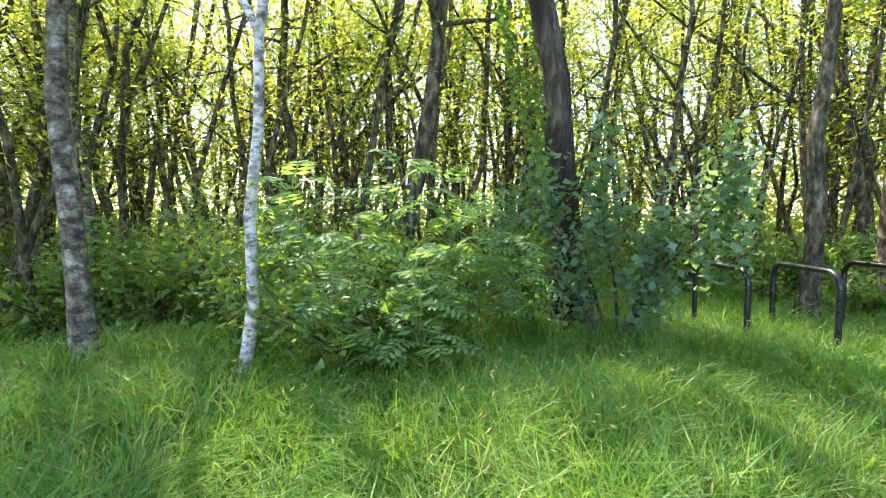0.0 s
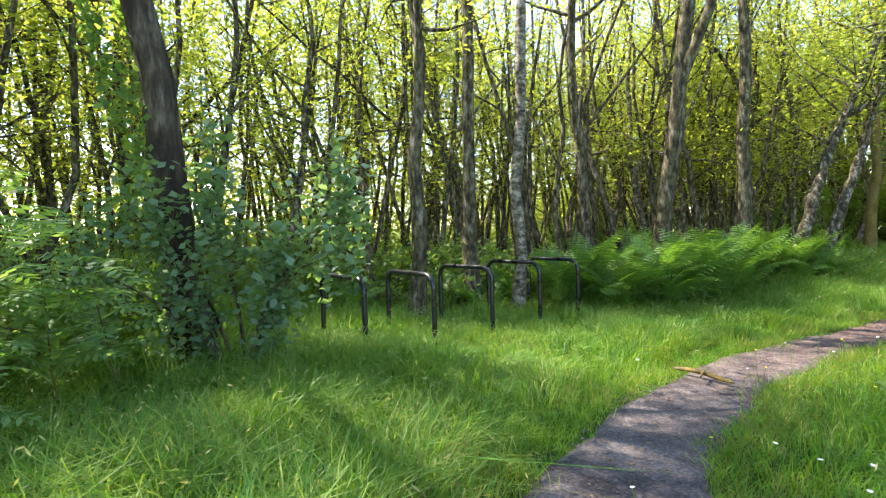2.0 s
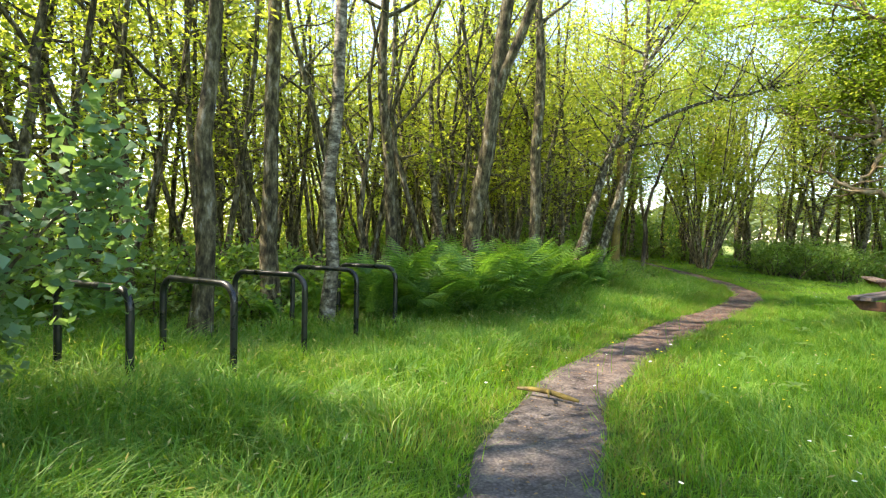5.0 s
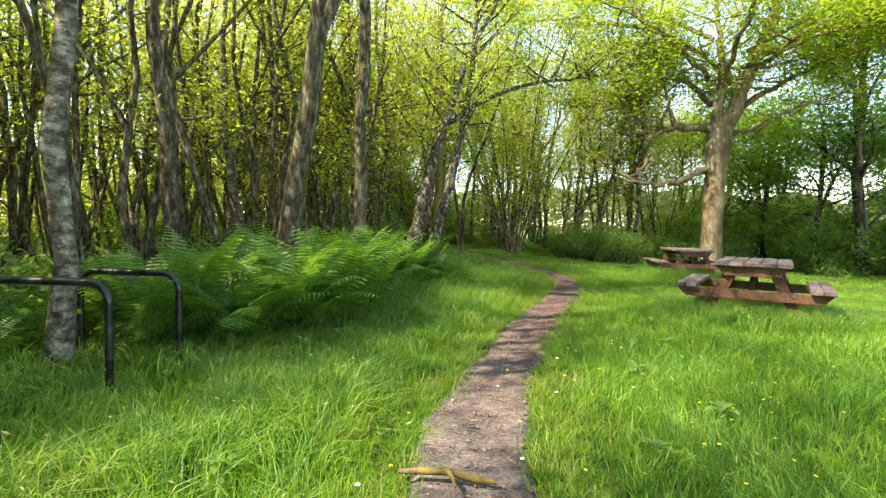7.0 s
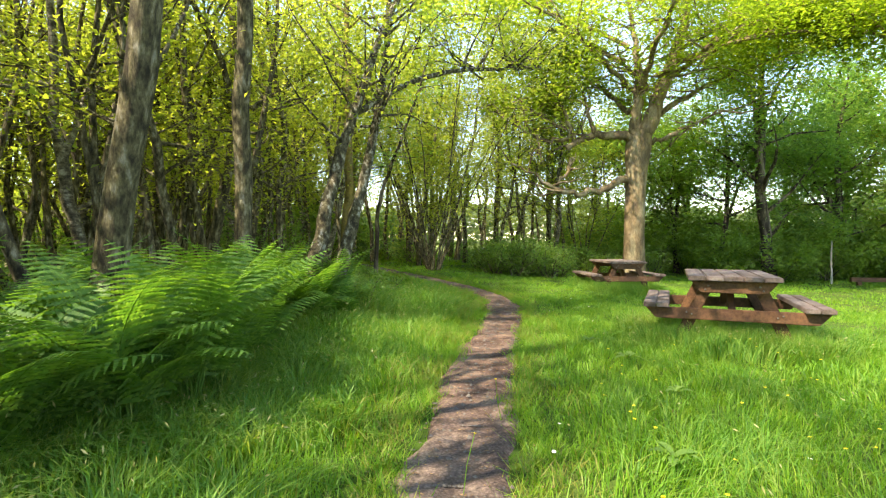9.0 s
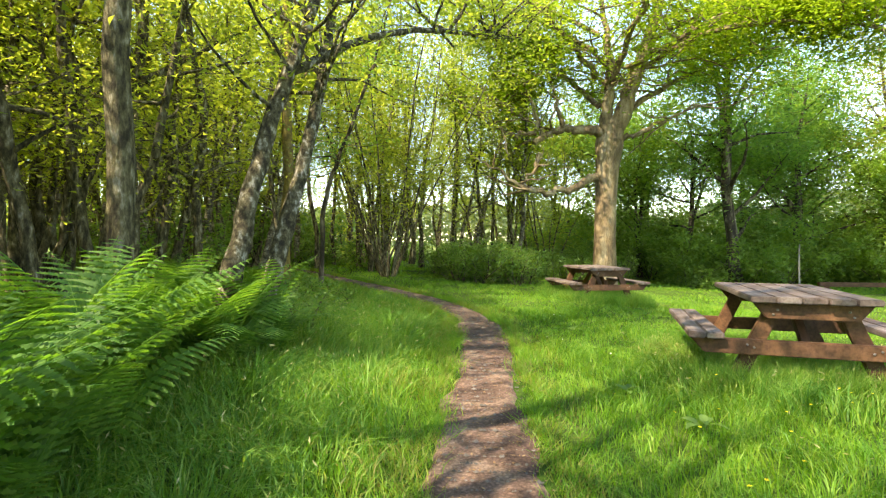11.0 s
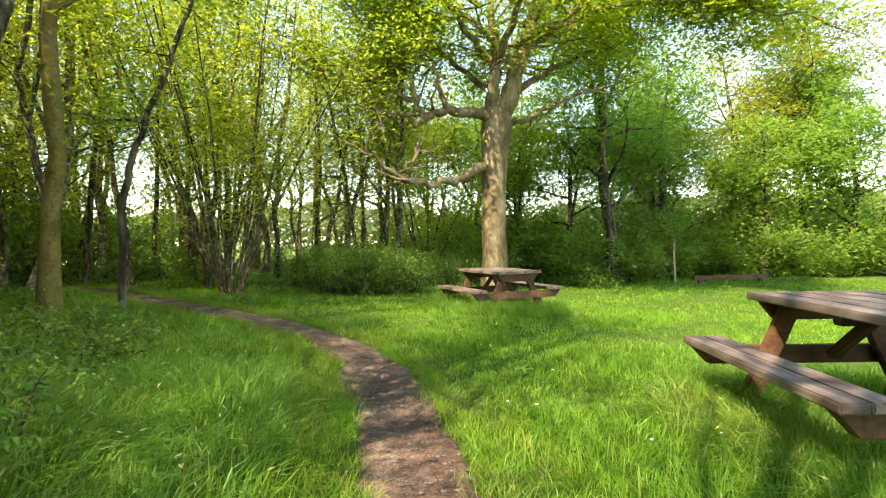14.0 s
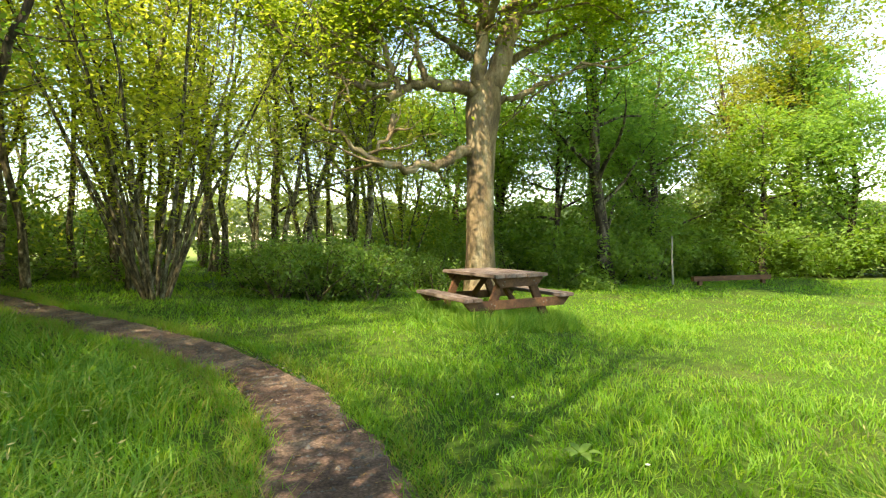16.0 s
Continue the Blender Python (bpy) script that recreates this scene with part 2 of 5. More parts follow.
M_TOP = timber_mat("weathered_grey_boards", [(0.09, 0.06, 0.05), (0.16, 0.12, 0.105), (0.24, 0.20, 0.185)])
M_TIMBER = timber_mat("orange_brown_timber", [(0.07, 0.036, 0.021), (0.125, 0.06, 0.032), (0.2, 0.098, 0.047)])
M_BOLT = two_scale("zinc_bolts", [(0.3, (0.16, 0.14, 0.12)), (0.7, (0.28, 0.25, 0.22))], 8, 40, rough=0.45)
M_FLOWER_Y = leaf_mat("yellow_petals", [(0.75, 0.55, 0.02), (0.85, 0.65, 0.04)], 0.25)
M_FLOWER_W = leaf_mat("white_petals", [(0.75, 0.75, 0.75), (0.82, 0.82, 0.80)], 0.25)
M_POSTPALE = two_scale("pale_weathered_wood", [(0.3, (0.30, 0.27, 0.22)), (0.7, (0.45, 0.42, 0.36))], 4, 30, (1, 1, 0.3))


def steel_mat():
    m, t, b = base_mat("black_coated_steel")
    v = coords(t)
    n1 = noise_tex(t, v, 9.0, 5)
    n2 = noise_tex(t, v, 70.0, 4)
    t.links.new(ramp(t, n1, [(0.35, (0.006, 0.008, 0.009)), (0.62, (0.013, 0.016, 0.016)), (0.74, (0.06, 0.055, 0.05))]), b.inputs["Base Color"])
    t.links.new(ramp(t, n1, [(0.3, (0.22, 0.22, 0.22)), (0.7, (0.42, 0.42, 0.42))]), b.inputs["Roughness"])
    bump(t, b, n2, 0.12, 0.002)
    return m


M_STEEL = steel_mat()


# ---------------- building blocks ----------------
class Geo:
    """Collects vertices and faces, then becomes one mesh."""

    def __init__(self):
        self.v, self.f, self.n = [], [], 0

    def add(self, v, f):
        v = np.asarray(v, float).reshape(-1, 3)
        self.f.append(np.asarray(f, np.int64) + self.n)
        self.v.append(v)
        self.n += len(v)

    def mesh(self, name, material, smooth=False):
        me = bpy.data.meshes.new(name)
        v = np.concatenate(self.v)
        loops = np.concatenate([f.ravel() for f in self.f])
        totals = np.concatenate([np.full(len(f), f.shape[1]) for f in self.f])
        me.vertices.add(len(v))
        me.vertices.foreach_set("co", v.ravel())
        me.loops.add(len(loops))
        me.loops.foreach_set("vertex_index", loops)
        me.polygons.add(len(totals))
        me.polygons.foreach_set("loop_start", np.r_[0, np.cumsum(totals)[:-1]])
        me.polygons.foreach_set("loop_total", totals)
        if smooth:
            me.polygons.foreach_set("use_smooth", np.ones(len(totals), bool))
        me.materials.append(material)
        me.update(calc_edges=True)
        return me


def put(name, geo, material, parent=None, label="", smooth=False):
    ob = new(name, geo.mesh(name, material, smooth) if isinstance(geo, Geo) else geo)
    ob.parent = parent
    if label:
        tagged(ob, label)
    return ob


def tube(geo, pts, radii, sides=7, cap=True, rough=0.0, rng=None):
    """A round, tapered limb along points."""
    pts, radii = np.asarray(pts, float), np.asarray(radii, float)
    k = len(pts)
    tang = np.gradient(pts, axis=0)
    tang /= np.linalg.norm(tang, axis=1)[:, None] + 1e-9
    ref = np.array([0.31, 0.95, 0.05]) if abs(tang[0] @ np.array([0.31, 0.95, 0.05])) < 0.9 else np.array([1.0, 0, 0])
    side = np.cross(tang, ref)
    side /= np.linalg.norm(side, axis=1)[:, None] + 1e-9
    up = np.cross(side, tang)
    a = np.linspace(0, 2 * np.pi, sides, endpoint=False)
    r = np.repeat(radii[:, None], sides, 1)
    if rough and rng is not None:
        r = r * (1 + rough * rng.normal(size=r.shape))
    ring = pts[:, None] + r[..., None] * (np.cos(a)[None, :, None] * side[:, None] + np.sin(a)[None, :, None] * up[:, None])
    i, j = np.meshgrid(np.arange(k - 1), np.arange(sides), indexing="ij")
    j2 = (j + 1) % sides
    geo.add(ring.reshape(-1, 3), np.stack([i * sides + j, i * sides + j2, (i + 1) * sides + j2, (i + 1) * sides + j], -1).reshape(-1, 4))
    if cap:
        for n in (0, k - 1):
            geo.add(np.r_[ring[n], pts[n][None]], [(s, (s + 1) % sides, sides) if n else ((s + 1) % sides, s, sides) for s in range(sides)])


def leaves(geo, centres, size, rng, flat=0.5, long=1.5, simple=False):
    """Small folded leaves of four corners at the given places. flat: how far they lie level."""
    n = len(centres)
    if not n:
        return
    nrm = rng.normal(size=(n, 3))
    nrm[:, 2] = np.abs(nrm[:, 2]) + flat * 2
    nrm /= np.linalg.norm(nrm, axis=1)[:, None]
    d = np.cross(nrm, rng.normal(size=(n, 3)))
    d /= np.linalg.norm(d, axis=1)[:, None] + 1e-9
    s = np.cross(nrm, d)
    L = (size * rng.uniform(0.6, 1.3, n))[:, None]
    W = L / long
    if simple:
        v = np.stack([centres - d * L * 0.5 + s * W * 0.15, centres + s * W * 0.6, centres + d * L * 0.5 - s * W * 0.3], 1)
        geo.add(v.reshape(-1, 3), np.arange(3 * n).reshape(-1, 3))
        return
    v = np.stack([centres - d * L * 0.5, centres + s * W * 0.5 + nrm * W * 0.12, centres + d * L * 0.5, centres - s * W * 0.5 + nrm * W * 0.12], 1)
    geo.add(v.reshape(-1, 3), np.arange(4 * n).reshape(-1, 4))


def curve(p0, direction, length, k, rng, wander=0.15, rise=0.0):
    """A wandering line of k points."""
    d = np.asarray(direction, float)
    d = d / np.linalg.norm(d)
    pts = [np.asarray(p0, float)]
    for _ in range(k - 1):
        d = d + rng.normal(size=3) * wander + np.array([0, 0, rise])
        d /= np.linalg.norm(d)
        pts.append(pts[-1] + d * length / (k - 1))
    return np.array(pts)


def tree_parts(rng, h, r0, lean=(0, 0), limbs=14, low=0.25, leaf_n=1500, leaf=0.085, reach=0.2, fork=False, twigs=4, sides=8, drop=0.0, spread=0.3, sway=0.04, simple=True, clump=0.0, limb_r=0.05, top=99.0):
    """Trunk with limbs, and crown, about the foot at the origin."""
    wood, crown = Geo(), Geo()
    k = 14 if sides > 6 else 9
    z = np.linspace(0, 1, k)
    bend = rng.normal(size=2) * sway * h
    x = lean[0] * h * z + bend[0] * np.sin(z * 3.0) + np.cumsum(rng.normal(size=k)) * 0.2 * sway * h * (z > 0)
    y = lean[1] * h * z + bend[1] * np.sin(z * 3.0) + np.cumsum(rng.normal(size=k)) * 0.2 * sway * h * (z > 0)
    spine = np.stack([x, y, z * h], 1)
    rad = r0 * (1 - z) ** 0.8 + 0.008
    rad[0] *= 1.35
    spine[0, 2] = -0.15
    tube(wood, spine, rad, sides, rough=0.06, rng=rng)
    spots = []
    per = max(1, leaf_n // (limbs * (twigs + 1)))
    stems = [(spine, rad)]
    if fork:
        f = int(k * 0.35)
        arm = curve(spine[f], (rng.normal() * 0.4, rng.normal() * 0.4, 1), h * 0.55, 7, rng, 0.09, 0.05)
        ar = np.linspace(rad[f] * 0.75, 0.012, 7)
        tube(wood, arm, ar, sides, rough=0.05, rng=rng)
        stems.append((arm, ar))
    for n in range(limbs):
        st, sr = stems[n % len(stems)]
        u = (low + (0.97 - low) * (n + rng.random()) / limbs) if st is spine else 0.25 + 0.7 * rng.random()
        at = u * (len(st) - 1)
        i = min(int(at), len(st) - 2)
        p = st[i] + (st[i + 1] - st[i]) * (at - i)
        a = n * 2.4 + rng.normal() * 0.5
        ln = h * reach * (1.15 - u * 0.7) * rng.uniform(0.7, 1.35)
        limb = curve(p, (np.cos(a), np.sin(a), rng.uniform(0.15, 0.9)), ln, 6, rng, 0.16, 0.03 - drop)
        lr = np.linspace(min(sr[i] * 0.5, limb_r), 0.005, 6)
        tube(wood, limb, lr, 4, cap=False)
        for w in range(twigs):
            q = limb[min(2 + w, 5) if twigs <= 4 else rng.integers(1, 6)]
            tw = curve(q, rng.normal(size=3) * (1, 1, 0.5) + (0, 0, 0.2), ln * rng.uniform(0.3, 0.6), 3, rng, 0.2, -drop)
            tube(wood, tw, [0.006, 0.0045, 0.003], 3, cap=False)
            if clump:
                # a spray of leaves that arches over the twig's end
                off = rng.normal(size=(per, 3)) * (clump, clump, clump * 0.3)
                off[:, 2] -= 0.5 / max(clump, 0.1) * (off[:, 0] ** 2 + off[:, 1] ** 2) * 0.5
                spots.append(tw[rng.integers(1, 3, per)] + off)
            else:
                spots.append(tw[rng.integers(0, 3, per)] + rng.normal(size=(per, 3)) * spread * (0.5 + ln * 0.3))
        size = (clump, clump, clump * 0.35) if clump else (spread * (0.5 + ln * 0.3),) * 3
        spots.append(limb[rng.integers(3 if clump else 2, 6, per)] + rng.normal(size=(per, 3)) * size)
    spots = np.concatenate(spots)
    spots = spots[(spots[:, 2] > 0.3) & ((spots[:, 2] < top) | (rng.random(len(spots)) < 0.5))]
    leaves(crown, spots, leaf, rng, simple=simple)
    return wood, crown


def make_tree(name, wood, crown, m_wood, m_leaf, label, group="", category="tree"):
    t = tagged(new(name), label, category, group)
    put("trunk", wood, m_wood, t, smooth=True)
    put("crown", crown, m_leaf, t)
    return t


def height(x, y):
    """The lie of the land: level by the path, falling to the clearing's far side and rising to the wood's."""
    x, y = np.asarray(x, float), np.asarray(y, float)
    bank = 0.2 * np.exp(-((x - 10.6) / 2.0) ** 2 - ((y - 7.3) / 1.0) ** 2)
    return np.clip((x - 9) / 8, 0, 1) * np.clip(0.07 * (y - 4.8), -0.35, 0.4) + bank


WAY = np.array([(-4, -3), (-1, -1.2), (1.2, 0.2), (2.4, 1.5), (3.55, 2.85), (4.8, 3.55), (5.9, 3.95), (7.0, 4.25), (8.4, 4.53), (10.3, 4.78),
                (12.0, 5.03), (13.4, 5.3), (14.6, 5.85), (15.5, 6.6), (16.3, 7.7), (17.3, 9.2), (18.6, 10.9), (21, 14)])


def smooth_line(p, step):
    """A rounded line through points, evenly spaced."""
    for _ in range(3):
        q = np.empty((2 * len(p), 2))
        q[0], q[-1] = p[0], p[-1]
        q[1:-1:2], q[2:-1:2] = 0.75 * p[:-1] + 0.25 * p[1:], 0.25 * p[:-1] + 0.75 * p[1:]
        p = q
    s = np.r_[0, np.cumsum(np.hypot(*np.diff(p, axis=0).T))]
    u = np.arange(0, s[-1], step)
    return np.stack([np.interp(u, s, p[:, 0]), np.interp(u, s, p[:, 1])], 1)


LINE = smooth_line(WAY, 0.1)


def off_path(x, y):
    """Distance from the path's middle, and on which side (left of the walker: plus)."""
    out, sgn = np.full(len(x), 1e9), np.zeros(len(x))
    tang = np.gradient(LINE, axis=0)
    for i in range(0, len(LINE), 3):
        dx, dy = x - LINE[i, 0], y - LINE[i, 1]
        d = np.hypot(dx, dy)
        near = d < out
        out[near] = d[near]
        sgn[near] = np.sign(tang[i, 0] * dy[near] - tang[i, 1] * dx[near])
    return out, sgn


# ---------------- ground and path ----------------
def spread_axis(lo, hi, step):
    far = np.array([1.5, 4, 9, 18, 35, 70, 150, 400, 1000, 2600])
    return np.r_[(lo - far)[::-1], np.arange(lo, hi + step / 2, step), hi + far]


def build_ground():
    gx, gy = spread_axis(-14, 34, 0.3), spread_axis(-14, 26, 0.3)
    X, Y = np.meshgrid(gx, gy, indexing="ij")
    x, y = X.ravel(), Y.ravel()
    d, _ = off_path(x, y)
    swell = 0.05 * np.sin(x * 0.9 + 1.3 * np.sin(y * 0.7)) * np.sin(y * 1.1 + 0.5) + 0.03 * np.sin(x * 2.3 + y * 1.7)
    z = height(x, y) + 0.4 * swell * np.clip((d - 0.8) / 2.5, 0, 1) * (np.hypot(x - 10, y - 6) < 60)
    z -= 0.03 * np.clip(1 - d / 0.5, 0, 1)
    far = np.hypot(x - 10, y - 6)
    z -= np.clip((far - 40) / 400, 0, 1) * 1.5
    a, b = len(gx), len(gy)
    i, j = np.meshgrid(np.arange(a - 1), np.arange(b - 1), indexing="ij")
    g = Geo()
    g.add(np.stack([x, y, z], 1), np.stack([i * b + j, (i + 1) * b + j, (i + 1) * b + j + 1, i * b + j + 1], -1).reshape(-1, 4))
    tagged(put("ground", g, M_GROUND, smooth=True), "grassy earth of a woodland clearing, pale meadow beyond", "ground", kind="structure")


def build_path():
    rng = np.random.default_rng(4)
    n = len(LINE)
    tang = np.gradient(LINE, axis=0)
    tang /= np.linalg.norm(tang, axis=1)[:, None]
    nrm = np.stack([-tang[:, 1], tang[:, 0]], 1)
    s = np.arange(n) * 0.1
    wl = 0.31 + 0.05 * np.sin(s * 1.7) + 0.03 * np.sin(s * 4.3 + 1) + np.convolve(rng.normal(size=n + 2), [0.5, 0.7, 0.5], "valid") * 0.018
    wr = 0.31 + 0.05 * np.sin(s * 1.3 + 2) + 0.03 * np.sin(s * 3.7) + np.convolve(rng.normal(size=n + 2), [0.5, 0.7, 0.5], "valid") * 0.018
    wide = np.interp(LINE[:, 0], [1, 3.5, 6, 9], [1.35, 1.25, 1.0, 1.0])
    us = np.linspace(-1, 1, 9)
    v = []
    for u in us:
        w = np.where(u < 0, -wr, wl) * abs(u) * wide
        p = LINE + nrm * w[:, None]
        dish = 0.012 - 0.02 * (1 - u * u) - (0.05 if abs(u) == 1 else 0) + rng.normal(size=n) * 0.004
        v.append(np.c_[p, height(p[:, 0], p[:, 1]) + dish + 0.012])
    v = np.stack(v, 1).reshape(-1, 3)
    i, j = np.meshgrid(np.arange(n - 1), np.arange(8), indexing="ij")
    g = Geo()
    g.add(v, np.stack([i * 9 + j + 1, i * 9 + j, (i + 1) * 9 + j, (i + 1) * 9 + j + 1], -1).reshape(-1, 4))
    tagged(put("path", g, M_PATH, smooth=True), "narrow trodden footpath of grey gravel and brown earth", "path", kind="structure")
    # loose chips and dry leaves on it
    m = 5200
    k = rng.integers(30, n - 40, m)
    p = LINE[k] + nrm[k] * (rng.uniform(-0.27, 0.27, m) * wide[k])[:, None]
    c = np.c_[p, height(p[:, 0], p[:, 1]) + 0.008]
    chips = Geo()
    base = np.array([(1, 0, 0), (0, 1, 0), (-1, 0, 0), (0, -1, 0), (0, 0, 0.8)], float)
    sz = rng.gamma(2.0, 0.0028, m) + 0.003
    vv = base[None] * (1 + 0.35 * rng.normal(size=(m, 5, 3))) * sz[:, None, None] + c[:, None]
    f = np.array([(0, 1, 4), (1, 2, 4), (2, 3, 4), (3, 0, 4)])
    chips.add(vv.reshape(-1, 3), (f[None] + 5 * np.arange(m)[:, None, None]).reshape(-1, 3))
    tagged(put("gravel", chips, M_STONE), "loose grey stone chips strewn on the footpath", "gravel", kind="stuff")
    bits = Geo()
    m = 2600
    k = rng.integers(40, n - 40, m)
    p = LINE[k] + nrm[k] * (rng.normal(size=m) * 0.32)[:, None]
    leaves(bits, np.c_[p, height(p[:, 0], p[:, 1]) + 0.018], 0.026, rng, flat=4, long=2.2)
    tagged(put("leaf_litter", bits, M_LITTER), "dry brown leaf scraps scattered along the path", "leaf litter", kind="stuff")


build_ground()
build_path()


# ---------------- the woodland ----------------
def clear_of(x, y, gaps=True):
    """Whether a random tree may stand here: in the wood and out of the clearing."""
    edge = np.interp(x, [-20, -4, -1.5, 0.5, 2, 6, 9, 12, 16, 19, 24, 30], [0, 3.2, 5.4, 7.0, 8.0, 8.0, 8.6, 9.8, 11.4, 12.8, 14.5, 16])
    # gaps in the canopy through which the sun reaches the grass
    for gx, gy, w in ((0.7, 2.6, 1.0), (2.9, 4.9, 0.5), (4.5, 4.6, 0.7), (6.4, 5.6, 0.6), (8.5, 5.6, 1.1), (9.8, 7.2, 0.8), (11.6, 5.6, 0.6), (13.2, 6.2, 0.6), (14.4, 8.6, 0.7)) if gaps else ():
        s, across = (x - gx) * -0.777 + (y - gy) * 0.63, abs((x - gx) * 0.63 + (y - gy) * 0.777)
        if 0 < s < 8 and across < w:
            return False
    return y > edge


WOOD_EDGE = ([-16, 0, 8, 16, 26], [3, 6, 7.5, 11, 17])


def build_wood():
    rng = np.random.default_rng(11)
    kinds = []
    for n in range(8):
        h = rng.uniform(7.0, 9.8)
        r0 = rng.uniform(0.05, 0.095)
        wood, crown = tree_parts(rng, h, r0, rng.normal(size=2) * 0.06, limbs=15, low=0.2, leaf_n=3300, leaf=0.09, reach=0.18, fork=n % 2 == 1, spread=0.3, sway=0.05, twigs=3, top=6.6)
        m = M_BIRCH if n in (2, 5) else M_ALDER
        label = "slender birch with pale patchy bark and light green leaves" if n in (2, 5) else "slender woodland tree with dark mossy bark and light green leaves"
        kinds.append(make_tree("woodland_tree", wood, crown, m, M_LEAF_BIRCH, label, "trees of the wood"))
    fars = []
    for n in range(5):
        wood, crown = tree_parts(rng, rng.uniform(8, 11), rng.uniform(0.05, 0.085), rng.normal(size=2) * 0.04, limbs=11, low=0.12, leaf_n=1700, leaf=0.17, reach=0.18, sides=5, twigs=3, spread=0.5, sway=0.05, top=7.0)
        fars.append(make_tree("woodland_tree", wood, crown, M_ALDER, M_LEAF_FAR, "slender tree deep in the wood, leaves lightened to a sunlit yellow-green", "trees of the wood"))
    rims = []
    for n in range(3):
        wood, crown = tree_parts(rng, rng.uniform(7.5, 9), rng.uniform(0.05, 0.08), rng.normal(size=2) * 0.04, limbs=15, low=0.4, leaf_n=2600, leaf=0.13, reach=0.2, sides=6, twigs=3, spread=0.4, sway=0.04)
        rims.append(make_tree("woodland_tree", wood, crown, M_ALDER, M_LEAF_FAR, "slim bare-stemmed tree before the meadow, airy crown in lightened green", "trees before the meadow"))
        rims[n].matrix_basis = pose(23.6 + 1.3 * n, 6.6 + 1.5 * (n % 2), 0.1, 0, 0, 50 * n)
    placed = [(0.9, 5.7), (4.55, 7.67), (3.55, 6.9), (4.88, 6.9), (6.99, 7.07), (7.18, 8.87), (9.67, 7.9), (10.5, 7.2), (14.95, 9.27)]
    used = set()
    total = 0
    for _ in range(9000):
        x, y = rng.uniform(-14, 26), rng.uniform(1, 28)
        depth = y - np.interp(x, *WOOD_EDGE)
        if not clear_of(x, y) or depth > 10.5:
            continue
        gap = 1.05 if depth < 6 else 1.35
        if min((x - a) ** 2 + (y - b) ** 2 for a, b in placed) < gap * gap:
            continue
        if total >= 158:
            break
        placed.append((x, y))
        pool = kinds if depth < 7 else fars
        src = pool[rng.integers(len(pool))]
        m = pose(x, y, float(height(x, y)), 0, 0, rng.uniform(0, 360))
        if src not in used:
            used.add(src)
            src.matrix_basis = m @ Matrix.Diagonal((*[rng.uniform(0.85, 1.15)] * 3, 1))
        else:
            copy_thing(src, m)
        total += 1
    for k, src in enumerate(kinds + fars):
        if src not in used:
            src.matrix_basis = pose(-9 - k, 12, 0)
    # thin poles that crowd between the others
    poles = []
    for n in range(8):
        wood, crown = tree_parts(rng, rng.uniform(5.5, 9), rng.uniform(0.03, 0.058), rng.normal(size=2) * 0.08, limbs=6, low=0.3, leaf_n=420, leaf=0.10, reach=0.15, sides=6, twigs=2, spread=0.3, sway=0.06, fork=n % 3 == 0, top=6.6)
        poles.append(make_tree("thin_pole_tree", wood, crown, M_ALDER, M_LEAF_BIRCH, "thin dark pole-like tree crowded in the wood", "thin trees of the wood"))
    n = 0
    while n < 330:
        x, y = rng.uniform(-12, 24), rng.uniform(3, 24)
        if y - np.interp(x, *WOOD_EDGE) > 11 or not clear_of(x, y - 0.4, False) or min((x - a) ** 2 + (y - b) ** 2 for a, b in placed) < 0.12:
            continue
        placed.append((x, y))
        m = pose(x, y, float(height(x, y)), 0, 0, rng.uniform(0, 360))
        if n < 8:
            poles[n].matrix_basis = m
        else:
            copy_thing(poles[n % 8], m)
        n += 1
    # slender stems before the meadow, past the bend of the path
    for k, (x, y) in enumerate([(22.5, 7.5), (23.4, 8.8), (24.2, 7.1), (24.9, 9.6), (25.8, 8.1), (26.5, 10.4), (27.4, 7.6), (28.3, 9.3), (23.0, 10.6), (24.6, 12.0), (26.9, 12.6), (29.2, 11.2), (21.6, 9.6), (21.2, 12.2), (22.2, 13.6), (29.8, 6.98), (31.0, 8.4), (25.4, 5.9)]):
        copy_thing(kinds[k % 8], pose(x, y, float(height(x, y)), 0, 0, 67 * k))
    # unseen trees added left of the start; their crowns shade the long grass
    for k, (x, y, a) in enumerate([(-3.6, 2.0, 0), (-4.2, 0.8, 70), (-7.2, 3.4, 130), (-6.4, 1.6, 200)]):
        copy_thing(kinds[(0, 3, 4, 6)[k]], pose(x, y, 0, 0, 0, a))
    return kinds, fars, rims


KINDS, FARS, RIMS = build_wood()


def key_tree(name, x, y, h, r0, lean, m_wood, m_leaf, label, seed, **more):
    rng = np.random.default_rng(seed)
    wood, crown = tree_parts(rng, h, r0, lean, **{"sway": 0.026, "top": 6.6 if name == "woodland_tree" else 99.0, **more})
    t = make_tree(name, wood, crown, m_wood, m_leaf, label)
    t.location = (x, y, float(height(x, y)))
    return t


key_tree("woodland_tree", 4.55, 7.67, 12, 0.098, (0.0, 0.01), M_ALDER, M_LEAF_BIRCH, "straight woodland tree with grey-brown mottled bark behind the cycle stands", 31, limbs=14, low=0.42, leaf_n=2300, leaf=0.10)
key_tree("woodland_tree", 3.5, 7.0, 9, 0.092, (-0.01, 0.0), M_ALDER, M_LEAF_BIRCH, "forked dark woodland tree behind the cycle stands", 32, limbs=14, low=0.42, leaf_n=2300, leaf=0.10, fork=True)
key_tree("birch_tree", 4.88, 6.95, 11, 0.075, (-0.02, 0.0), M_BIRCH, M_LEAF_BIRCH, "slim birch with pale patchy bark beside the cycle stands", 33, limbs=14, low=0.42, leaf_n=1200, leaf=0.10)
